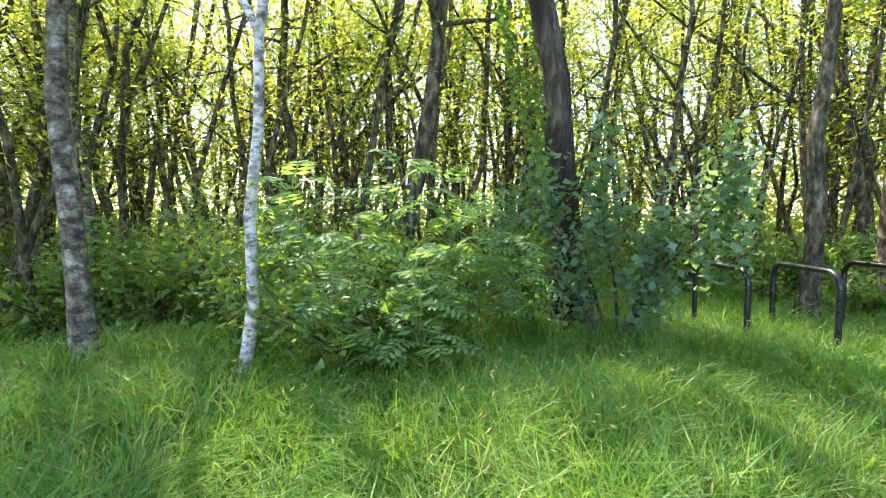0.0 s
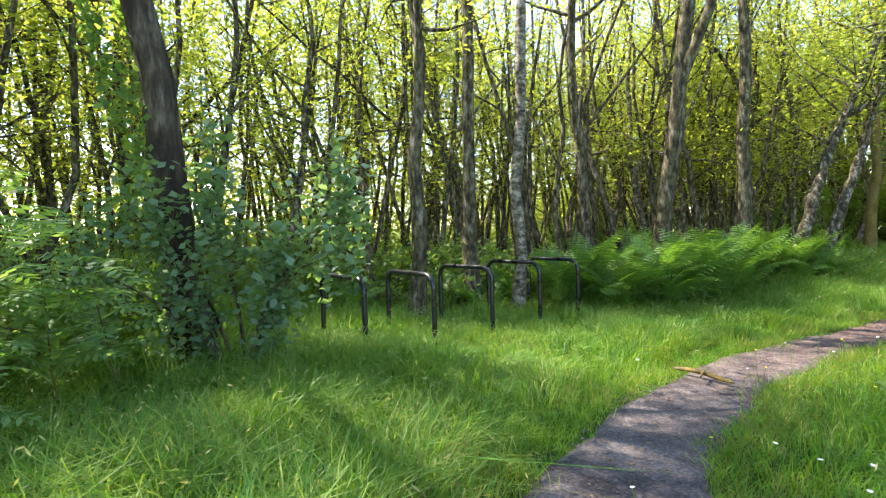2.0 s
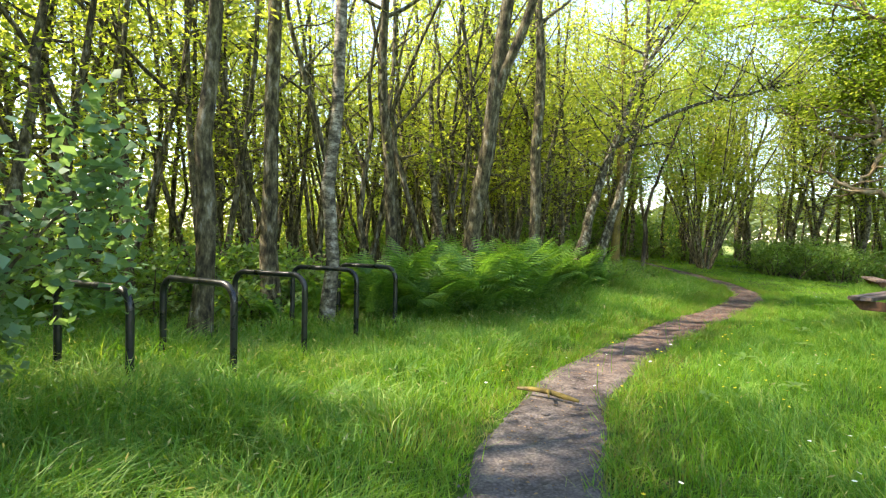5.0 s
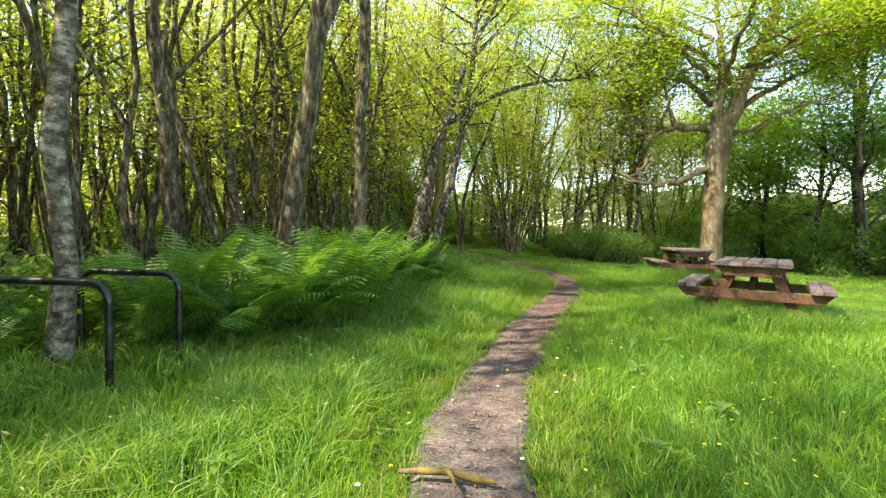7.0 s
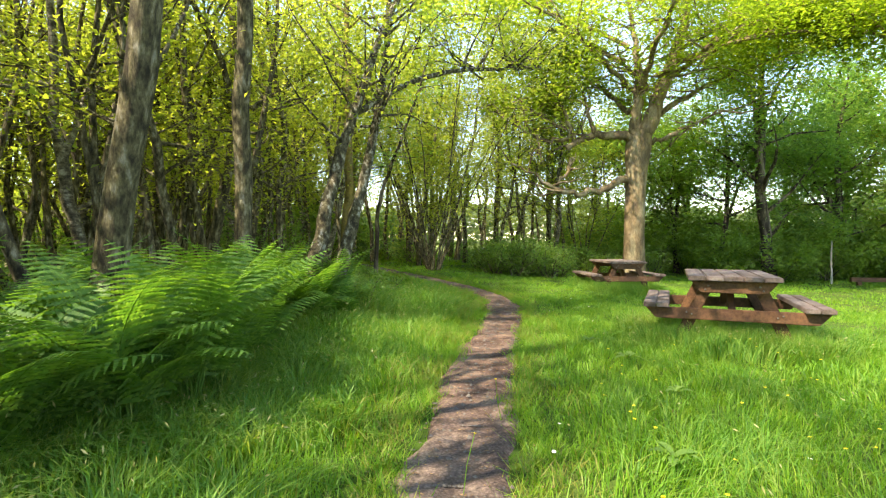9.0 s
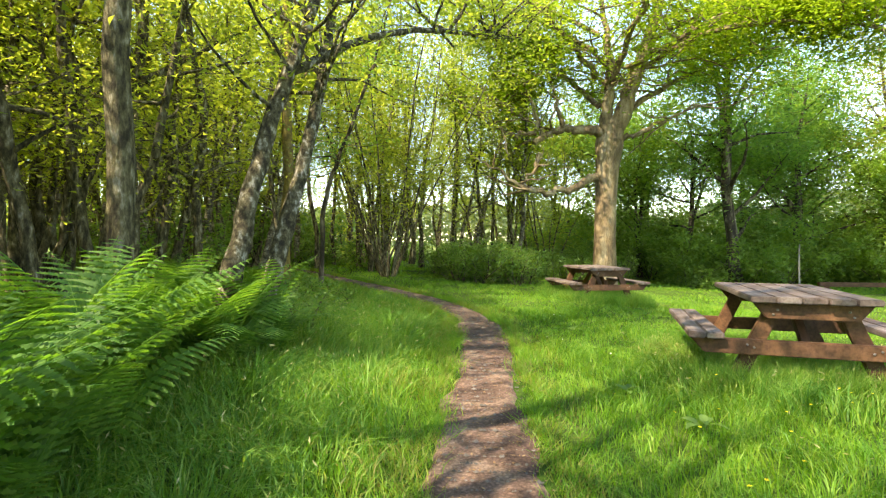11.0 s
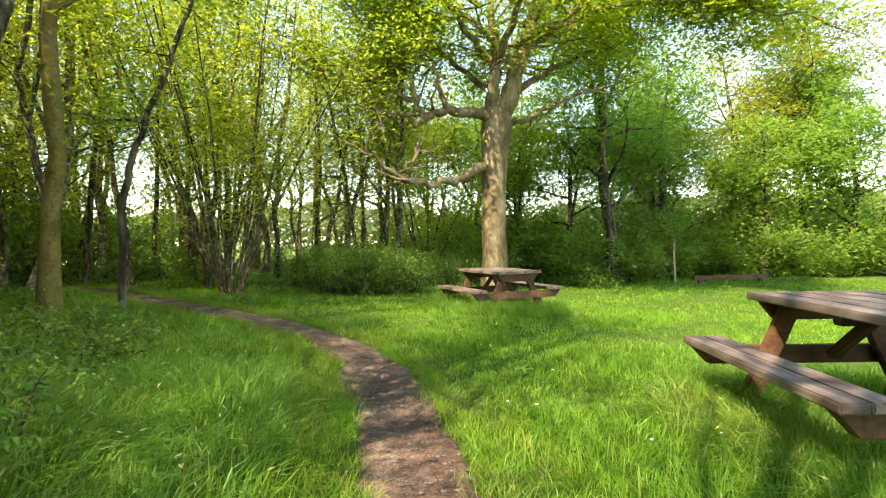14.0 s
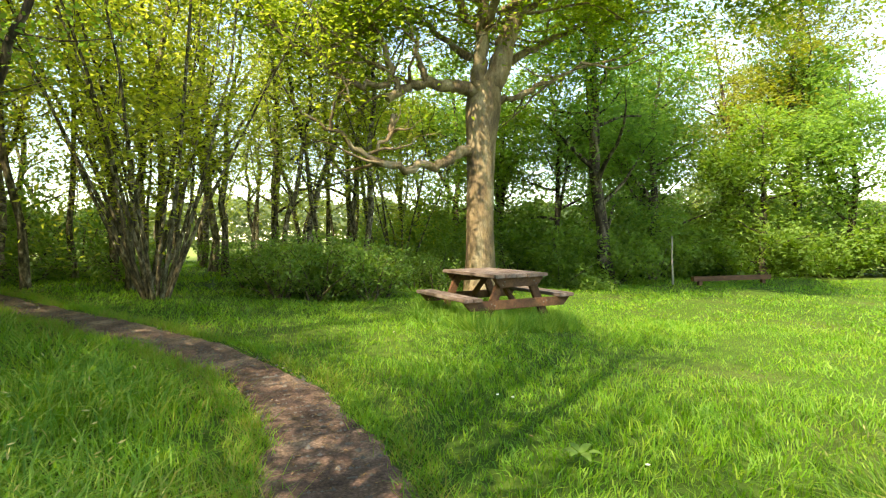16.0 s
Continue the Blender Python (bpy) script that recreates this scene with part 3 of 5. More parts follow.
key_tree("woodland_tree", 6.99, 7.07, 10, 0.12, (0.0, -0.11), M_ALDER, M_LEAF_BIRCH, "stout forked tree with dark lichened bark among ferns", 34, limbs=14, low=0.42, leaf_n=1500, leaf=0.09, fork=True, sides=11)
key_tree("woodland_tree", 7.18, 8.87, 11, 0.105, (0.0, 0.0), M_ALDER, M_LEAF_BIRCH, "upright woodland tree with dark bark", 35, limbs=14, low=0.4, leaf_n=2600, leaf=0.10)
key_tree("woodland_tree", 9.67, 7.9, 11, 0.105, (0.03, 0.0), M_ALDER, M_LEAF_BIRCH, "mossy dark woodland tree behind tall ferns", 36, limbs=14, low=0.42, leaf_n=2300, leaf=0.09, sway=0.045, sides=11)
key_tree("mossy_tree", 14.95, 9.27, 9, 0.115, (0.02, 0.02), M_MOSSBARK, M_LEAF_BIRCH, "tree with orange moss on its sunlit trunk by the path", 37, limbs=14, low=0.4, leaf_n=2600, leaf=0.10)
oak = key_tree("oak_tree", 1.10, 5.72, 11, 0.155, (-0.21, 0.02), M_OAKBARK, M_LEAF_DARK, "old leaning tree with dark furrowed bark in long grass", 38, limbs=20, low=0.36, leaf_n=7000, leaf=0.11, reach=0.26, sides=11, clump=0.32, sway=0.02)
key_tree("birch_tree", -0.88, 3.12, 8, 0.038, (0.05, 0.03), M_BIRCH_WHITE, M_LEAF_BIRCH, "young white birch with a forked stem", 39, limbs=12, low=0.45, leaf_n=1000, fork=True)
key_tree("birch_tree", -2.2, 3.02, 9, 0.085, (0.07, 0.04), M_BIRCH, M_LEAF_BIRCH, "birch with pinkish grey bark at the wood's edge", 40, limbs=14, low=0.3, leaf_n=1900, reach=0.2)


def build_far_wood():
    """The depth of the wood and the woods past the meadow: too many leaves to count."""
    rng = np.random.default_rng(45)
    deep = Geo()
    m = 120000
    x = rng.uniform(-30, 26, m)
    y = np.interp(x, [-30, -16, 0, 8, 16, 26], [5, 12, 18.5, 21, 24, 29]) + rng.uniform(0, 6, m)
    z = rng.uniform(0, 1, m) ** 1.15 * 10
    gap = np.sin(x * 1.9 + np.sin(z * 1.1)) * np.sin(z * 1.3 + x * 0.7) + rng.normal(size=m) * 0.4
    sel = gap > -0.5 + 0.07 * z
    leaves(deep, np.stack([x, y, z], 1)[sel], 0.26, rng, simple=True)
    m = 42000
    x = rng.uniform(-30, 26, m)
    y = np.interp(x, [-30, -16, 0, 8, 16, 26], [6, 13, 20, 22.5, 26, 31]) + rng.uniform(0, 5, m)
    leaves(deep, np.stack([x, y, rng.uniform(0, 3.8, m)], 1), 0.26, rng, simple=True)
    tagged(put("deep_wood_foliage", deep, M_LEAF_FAR), "foliage deep in the wood, sunlight partly put into its colour", "foliage", kind="stuff")
    far = Geo()
    m = 44000
    a = np.radians(rng.uniform(-70, 70, m))
    d = rng.uniform(95, 135, m)
    top = 8.5 + 1.6 * np.sin(a * 9) + 1.1 * np.sin(a * 43 + 1) + 0.06 * (d - 95)
    z = rng.uniform(0, 1, m) ** 0.7 * top
    leaves(far, np.stack([10 + d * np.cos(a), 5 + d * np.sin(a), z - 1.0], 1), 1.7, rng, simple=True)
    tagged(put("far_wood_foliage", far, M_LEAF_HAZE), "line of woods past the meadow", "foliage", kind="stuff")


build_far_wood()


def build_ivy():
    """Ivy that climbs the old tree's trunk."""
    rng = np.random.default_rng(48)
    g = Geo()
    n = 3600
    z = rng.uniform(0.05, 4.2, n)
    a = rng.uniform(0, 2 * np.pi, n)
    r = 0.19 - 0.02 * z + rng.gamma(1.2, 0.05, n)
    keep = np.sin(a * 2 + z * 2.2) + rng.normal(size=n) * 0.6 > 0.1
    p = np.stack([-0.19 * z + r * np.cos(a), 0.02 * z + r * np.sin(a), z], 1)[keep]
    leaves(g, p, 0.07, rng, flat=-0.2, long=1.2)
    put("ivy", g, M_LEAF_DARK, oak, "dark green ivy leaves on the trunk")


build_ivy()


def build_leaning_tree():
    """A pair of lichened stems that lean over the path from one foot."""
    rng = np.random.default_rng(51)
    t = tagged(new("leaning_tree"), "double-stemmed tree with lichened bark leaning over the path", "tree")
    t.location = (9.75, 7.0, 0)
    crown = Geo()
    stems = [([(0, 0, -0.1), (0.1, -0.02, 0.5), (0.28, -0.06, 1.1), (0.5, -0.12, 1.9), (0.85, -0.25, 2.8), (1.2, -0.4, 3.8), (1.7, -0.6, 4.8), (2.6, -1.0, 6.2)], 0.125),
             ([(0.35, -0.15, -0.1), (0.5, -0.18, 0.5), (0.72, -0.22, 1.1), (1.05, -0.3, 2.0), (1.35, -0.38, 3.0), (1.65, -0.4, 4.2), (1.9, -0.3, 5.6), (2.1, -0.1, 7.0)], 0.105),
             ([(0.9, -0.27, 2.85), (1.7, -0.7, 3.45), (2.6, -1.2, 3.85), (3.6, -1.7, 4.1), (4.6, -2.2, 4.4)], 0.045)]
    for pts, r in stems:
        g = Geo()
        p = np.array(pts)
        u = np.linspace(0, len(p) - 1, 6 * len(p))
        q = np.stack([np.interp(u, np.arange(len(p)), p[:, k]) for k in range(3)], 1)
        for _ in range(3):
            q[1:-1] = (q[:-2] + q[1:-1] + q[2:]) / 3 + rng.normal(size=(len(q) - 2, 3)) * 0.006
        tube(g, q, np.linspace(r, 0.02, len(q)), 14, rough=0.05, rng=rng)
        for n in range(26):
            i = rng.integers(len(q) // 2, len(q))
            limb = curve(q[i], rng.normal(size=3) * (1, 1, 0.3) + (0.4, 0, 0.5), rng.uniform(0.8, 2.0), 6, rng, 0.14, 0.07)
            tube(g, limb, np.linspace(0.022, 0.004, 6), 5, cap=False)
            c = limb[rng.integers(1, 6, 130)] + rng.normal(size=(130, 3)) * (0.3, 0.3, 0.16)
            leaves(crown, c, 0.08, rng, simple=True)
        put("stem", g, M_LICHEN, t, smooth=True)
    put("crown", crown, M_LEAF_BIRCH, t)


build_leaning_tree()


def build_coppice(x, y, seed, stems, tall):
    rng = np.random.default_rng(seed)
    t = tagged(new("coppice_tree"), "many-stemmed coppiced tree fanning out of the grass", "tree")
    t.location = (x, y, float(height(x, y)))
    crown = Geo()
    for n in range(stems):
        a = n * 2.4 + rng.normal() * 0.3
        g = Geo()
        s = curve((0.12 * np.cos(a), 0.12 * np.sin(a), -0.1), (0.35 * np.cos(a), 0.35 * np.sin(a), 1), tall * rng.uniform(0.7, 1.1), 9, rng, 0.06, 0.02)
        tube(g, s, np.linspace(0.034, 0.008, 9), 6, rough=0.05, rng=rng)
        for k in range(7):
            limb = curve(s[rng.integers(3, 9)], rng.normal(size=3) + (0, 0, 0.4), 1.1, 5, rng, 0.2)
            tube(g, limb, np.linspace(0.012, 0.003, 5), 4, cap=False)
            leaves(crown, limb[rng.integers(1, 5, 230)] + rng.normal(size=(230, 3)) * (0.36, 0.36, 0.25), 0.09, rng, simple=True)
        put("stem", g, M_ALDER, t, smooth=True)
    put("crown", crown, M_LEAF_BIRCH, t)


def build_bowed_tree():
    """A thin dark stem that bows over the bend of the path, leaves hanging from it."""
    rng = np.random.default_rng(58)
    t = tagged(new("bowed_tree"), "thin dark stem bowed over the path's bend, leafy twigs", "tree")
    t.location = (15.9, 8.9, 0.2)
    g, crown = Geo(), Geo()
    p = np.array([(0.1, 0.1, -0.2), (0.02, 0.04, 0.9), (0, -0.03, 1.8), (-0.1, -0.36, 2.6), (-0.2, -0.75, 3.4), (-0.2, -1.1, 4.3), (-0.1, -1.35, 5.2), (0.1, -1.5, 6.2)])
    u = np.linspace(0, len(p) - 1, 40)
    q = np.stack([np.interp(u, np.arange(len(p)), p[:, k]) for k in range(3)], 1)
    q[1:-1] = (q[:-2] + q[1:-1] + q[2:]) / 3 + rng.normal(size=(38, 3)) * 0.012
    tube(g, q, np.linspace(0.06, 0.014, 40), 9, rough=0.07, rng=rng)
    for n in range(26):
        i = rng.integers(14, 40)
        s = curve(q[i], rng.normal(size=3) * (1, 1, 0.5) + (0, 0, 0.15), rng.uniform(0.5, 1.2), 6, rng, 0.2, -0.02)
        tube(g, s, np.linspace(0.012, 0.003, 6), 4, cap=False)
        leaves(crown, s[rng.integers(1, 6, 90)] + rng.normal(size=(90, 3)) * (0.2, 0.2, 0.1), 0.065, rng)
    put("stem", g, M_OAKBARK, t, smooth=True)
    put("crown", crown, M_LEAF_DARK, t)


build_bowed_tree()
build_coppice(18.9, 8.5, 61, 13, 7.6)
build_coppice(20.6, 9.4, 62, 9, 7.2)
build_coppice(25.5, 4.6, 63, 7, 5.5)


def build_maple():
    """The large tree by the far table: its fork, low limbs and wide crown."""
    rng = np.random.default_rng(71)
    t = tagged(new("maple_tree"), "large old tree with tan bark, knotted fork and spreading low limbs", "tree")
    t.location = (22.2, 2.85, -0.14)
    base = Geo()
    tube(base, [(0.05, 0, -0.2), (0.04, 0, 0.1), (0, 0, 0.6), (0, 0, 1.5), (0, -0.02, 2.6), (0, -0.05, 3.5), (0, -0.1, 4.2), (0, -0.14, 4.75)],
         [0.46, 0.40, 0.345, 0.32, 0.315, 0.33, 0.40, 0.36], 16, rough=0.03, rng=rng)
    put("trunk", base, M_SYC, t, smooth=True)
    crown = Geo()

    def limb(pts, r0, r1, twig=6, leaf_n=70, reach=1.6, leafy=0.35):
        g = Geo()
        p = np.array(pts, float)
        u = np.linspace(0, len(p) - 1, 4 * len(p))
        q = np.stack([np.interp(u, np.arange(len(p)), p[:, k]) for k in range(3)], 1)
        q[1:-1] = (q[:-2] + q[1:-1] + q[2:]) / 3 + rng.normal(size=(len(q) - 2, 3)) * 0.035
        tube(g, q, np.linspace(r0, r1, len(q)), 9, rough=0.07, rng=rng)
        for n in range(twig):
            s = curve(q[rng.integers(int(len(q) * leafy), len(q))], rng.normal(size=3) * (1, 1, 0.5) + (0, 0, 0.35), reach * rng.uniform(0.6, 1.4), 7, rng, 0.22, 0.01)
            tube(g, s, np.linspace(min(0.045, r1 + 0.012), 0.006, 7), 5, cap=False)
            for w in range(4):
                tw = curve(s[rng.integers(2, 7)], rng.normal(size=3) * (1, 1, 0.5), reach * 0.5, 4, rng, 0.2)
                tube(g, tw, np.linspace(0.01, 0.003, 4), 3, cap=False)
                leaves(crown, tw[rng.integers(1, 4, int(leaf_n * 1.75))] + rng.normal(size=(int(leaf_n * 1.75), 3)) * (0.36, 0.36, 0.2), 0.12, rng, flat=0.8, long=1.25, simple=True)
        put("limb", g, M_SYC, t, smooth=True)

    # main stems
    limb([(0, -0.2, 4.5), (0, -0.45, 5.2), (0.1, -0.85, 6.2), (0.2, -1.3, 7.6), (0.3, -1.7, 9.2), (0.2, -1.9, 11.5)], 0.30, 0.05, 16, 80, 2.4, 0.35)
    limb([(-0.05, 0, 4.5), (-0.1, -0.05, 5.3), (-0.15, -0.1, 6.4), (0, 0.1, 8), (0.1, 0.3, 10)], 0.20, 0.04, 13, 80, 2.2, 0.35)
    # upper left limb and its upturned branches
    limb([(-0.2, 0.1, 4.55), (-0.35, 0.6, 4.62), (-0.45, 1.2, 4.66), (-0.6, 1.75, 4.45), (-0.7, 2.05, 4.2)], 0.15, 0.08, 3, 50, 1.2, 0.6)
    limb([(-0.45, 1.2, 4.66), (-0.4, 1.4, 5.3), (-0.3, 1.65, 6.2), (-0.2, 1.9, 7.4)], 0.08, 0.02, 9, 70, 1.5)
    limb([(-0.6, 1.85, 4.45), (-0.7, 2.0, 4.9), (-0.8, 2.2, 5.6), (-0.9, 2.75, 6.3), (-1.0, 3.2, 7.2)], 0.085, 0.02, 9, 70, 1.6)
    limb([(-0.65, 2.0, 4.5), (-0.9, 2.65, 4.45), (-1.1, 3.15, 4.65), (-1.3, 3.7, 5.0), (-1.6, 4.5, 5.5)], 0.075, 0.02, 9, 60, 1.5)
    limb([(-0.65, 2.1, 4.85), (-0.8, 2.7, 5.1), (-0.9, 3.3, 5.6), (-1.0, 4.2, 6.3)], 0.06, 0.015, 8, 60, 1.5)
    # lower left limb
    limb([(-0.15, 0.25, 3.25), (-0.35, 0.65, 3.05), (-0.6, 1.05, 2.85), (-0.9, 1.8, 2.75), (-1.1, 2.4, 2.85), (-1.3, 2.9, 3.3), (-1.5, 3.5, 3.6)], 0.13, 0.03, 6, 55, 1.3, 0.55)
    limb([(-0.6, 1.9, 3.9), (-0.9, 2.0, 3.5), (-1.1, 2.3, 3.0)], 0.06, 0.04, 2, 40, 1.0)
    # right and rear limbs
    limb([(0.05, -0.25, 4.3), (-0.1, -0.9, 4.5), (-0.2, -1.6, 4.75), (-0.3, -2.3, 5.2)], 0.10, 0.025, 7, 70, 1.6)
    limb([(0.2, -0.3, 5.0), (1.0, -1.6, 6.0), (1.6, -3.2, 6.8), (1.8, -4.8, 7.3)], 0.11, 0.025, 12, 90, 2.0)
    limb([(0.1, 0.2, 5.4), (1.2, 0.9, 6.4), (2.2, 1.6, 7.4)], 0.1, 0.025, 10, 80, 2.0)
    limb([(-0.1, -0.1, 5.9), (-1.6, -0.5, 6.9), (-3.0, -0.9, 7.6), (-4.2, -1.2, 7.9)], 0.1, 0.025, 13, 90, 2.0)
    limb([(-0.1, 0.3, 6.2), (-1.5, 1.4, 7.2), (-2.8, 2.6, 7.8)], 0.09, 0.025, 12, 90, 2.0)
    limb([(0.1, -0.8, 6.2), (-0.8, -2.4, 7.2), (-1.5, -4.2, 7.7)], 0.09, 0.025, 13, 90, 2.0)
    limb([(0.1, -1.0, 6.8), (-0.6, -3.0, 7.2), (-1.4, -5.2, 7.0), (-1.8, -6.8, 6.6)], 0.09, 0.02, 16, 100, 1.9, 0.45)
    limb([(0.0, 0.3, 7.0), (-0.9, 2.6, 8.0), (-1.6, 5.0, 8.4), (-2.0, 7.0, 8.2)], 0.09, 0.02, 16, 100, 2.0, 0.4)
    limb([(0.1, -0.6, 6.5), (-1.2, -2.4, 6.9), (-2.2, -4.2, 6.6), (-2.8, -5.8, 6.0)], 0.08, 0.02, 14, 80, 1.8, 0.5)
    limb([(0.1, -0.8, 7.0), (0.8, -3.2, 8.4), (1.2, -5.4, 9.0)], 0.08, 0.02, 14, 90, 2.0, 0.3)
    limb([(0.1, 0.2, 7.5), (0.6, 2.8, 9.2), (0.8, 5.0, 10.0)], 0.08, 0.02, 14, 90, 2.0, 0.3)
    v = np.concatenate(crown.v).reshape(-1, 3, 3)
    c = v[:, 0]
    stem = np.minimum(np.hypot(c[:, 1] + 0.35 * (c[:, 2] - 3.7), 0), np.hypot(c[:, 1] + 0.05, 0))
    front = (c[:, 0] < 0.6) & (c[:, 2] < 8.5) & (stem < 1.0)
    keep = (v[:, 0, 2] > 5.5) | (rng.random(len(v)) < np.clip((v[:, 0, 2] - 3.6) / 5.0, 0.06, 1)) | (v[:, 0, 0] > 0.8)
    keep &= ~front | (rng.random(len(v)) < 0.4)
    # crown leaves thinned towards the sun, to let its light onto the trunk
    sunny = (c[:, 1] * 0.63 - c[:, 0] * 0.777 > 0.3) & (np.abs(c[:, 0] * 0.63 + c[:, 1] * 0.777) < 1.1)
    keep &= ~sunny | (rng.random(len(v)) < 0.6)
    thin = Geo()
    thin.add(v[keep].reshape(-1, 3), np.arange(3 * int(keep.sum())).reshape(-1, 3))
    put("crown", thin, M_LEAF_SYC, t)


build_maple()


# trees and shrubs on the far side of the clearing
def broad_tree(x, y, h, r0, seed, m_leaf, label, leaf_n=4200, reach=0.32, low=0.13, lean=(0, 0), leaf=0.17):
    return key_tree("broadleaf_tree", x, y, h, r0, lean, M_OAKBARK, m_leaf, label, seed, limbs=28, low=low, leaf_n=int(leaf_n * 4.2), leaf=leaf, reach=reach, fork=True, twigs=5, clump=0.42, limb_r=0.085, sway=0.03)


broad_tree(26.4, -2.0, 11.5, 0.22, 81, M_LEAF_DARK, "spreading dark green tree behind the clearing")
broad_tree(29.2, -5.2, 8.5, 0.17, 82, M_LEAF_DARK, "dark green tree above the hedge", low=0.1)
broad_tree(31.0, -8.8, 10.0, 0.17, 83, M_LEAF_LIME, "yellow-green airy tree beyond the hedge", 2300)
broad_tree(28.0, -11.6, 7.0, 0.16, 84, M_LEAF_DARK, "dense green tree at the clearing's corner", low=0.06)
broad_tree(30.4, 2.7, 8.5, 0.14, 85, M_LEAF_DARK, "many-branched dark tree before the meadow", 3000)
broad_tree(28.6, 0.9, 6.5, 0.11, 86, M_LEAF_HEDGE, "low green tree in the hedge", 2600, low=0.06)
broad_tree(33.5, 0.0, 9.0, 0.15, 87, M_LEAF_DARK, "green tree beyond the hedge", 2600)
broad_tree(25.2, -15.0, 9.0, 0.16, 88, M_LEAF_DARK, "green tree beside the clearing", 3600, low=0.06)
broad_tree(34.0, -4.5, 8.0, 0.15, 90, M_LEAF_DARK, "leafy green tree behind the hedge", 3200, low=0.05)
broad_tree(33.0, 4.6, 7.5, 0.12, 92, M_LEAF_BIRCH, "light green tree at the meadow's edge", 2400, low=0.2)
broad_tree(27.5, -8.2, 6.0, 0.12, 93, M_LEAF_HEDGE, "bushy tree growing in the hedge", 3000, low=0.05)
broad_tree(30.0, -11.6, 14.0, 0.16, 94, M_LEAF_LIME, "airy yellow-green tree over the hedge", 4200, low=0.25)
broad_tree(24.0, -12.6, 7.5, 0.14, 95, M_LEAF_DARK, "bushy green tree at the clearing's edge", 3600, low=0.05)
broad_tree(36.5, -8.2, 12.0, 0.17, 96, M_LEAF_DARK, "tall dark green tree far behind the hedge", 3000, low=0.12, leaf=0.24)
broad_tree(33.6, -14.6, 11.0, 0.16, 97, M_LEAF_DARK, "dark green tree far behind the hedge", 3000, low=0.08, leaf=0.24)
broad_tree(36.0, -13.0, 11.0, 0.18, 89, M_LEAF_LIME, "tall yellow-green tree beyond the hedge", 2600)

broad_tree(27.6, -0.4, 7.5, 0.12, 101, M_LEAF_DARK, "leafy green tree beside the large one", 2600, low=0.25, leaf=0.14)
broad_tree(32.0, -6.4, 9.0, 0.15, 104, M_LEAF_DARK, "wide green tree behind the hedge", 3000, low=0.2, leaf=0.17)


def shrub_parts(rng, w, h, n, leaf, stems=7, simple=False):
    wood, crown = Geo(), Geo()
    pts = []
    for k in range(stems):
        a = k * 2.4
        s = curve((0.1 * np.cos(a), 0.1 * np.sin(a), -0.05), (np.cos(a) * w, np.sin(a) * w, h * 1.2), np.hypot(w, h) * rng.uniform(0.7, 1.05), 7, rng, 0.14, -0.03)
        tube(wood, s, np.linspace(0.02, 0.004, 7), 5, cap=False)
        m = n // (stems * 4)
        for q in range(4):
            tw = curve(s[rng.integers(2, 7)], rng.normal(size=3), w * 0.5, 4, rng, 0.2)
            tube(wood, tw[::3], [0.006, 0.003], 3, cap=False)
            pts.append(tw[rng.integers(0, 4, m)] + rng.normal(size=(m, 3)) * (w * 0.17, w * 0.17, h * 0.12))
    pts = np.concatenate(pts)
    pts[:, 2] = np.abs(pts[:, 2]) + 0.03
    leaves(crown, pts, leaf, rng, flat=0.3, long=1.35, simple=simple)
    return wood, crown


def make_shrub(name, rng, x, y, w, h, n, leaf, m_leaf, label, category="shrub", group="", simple=False):
    wood, crown = shrub_parts(rng, w, h, n, leaf, simple=simple)
    t = tagged(new(name), label, category, group)
    put("woody_frame", wood, M_ALDER, t, smooth=True)
    put("foliage", crown, m_leaf, t)
    t.location = (x, y, float(height(x, y)))
    return t


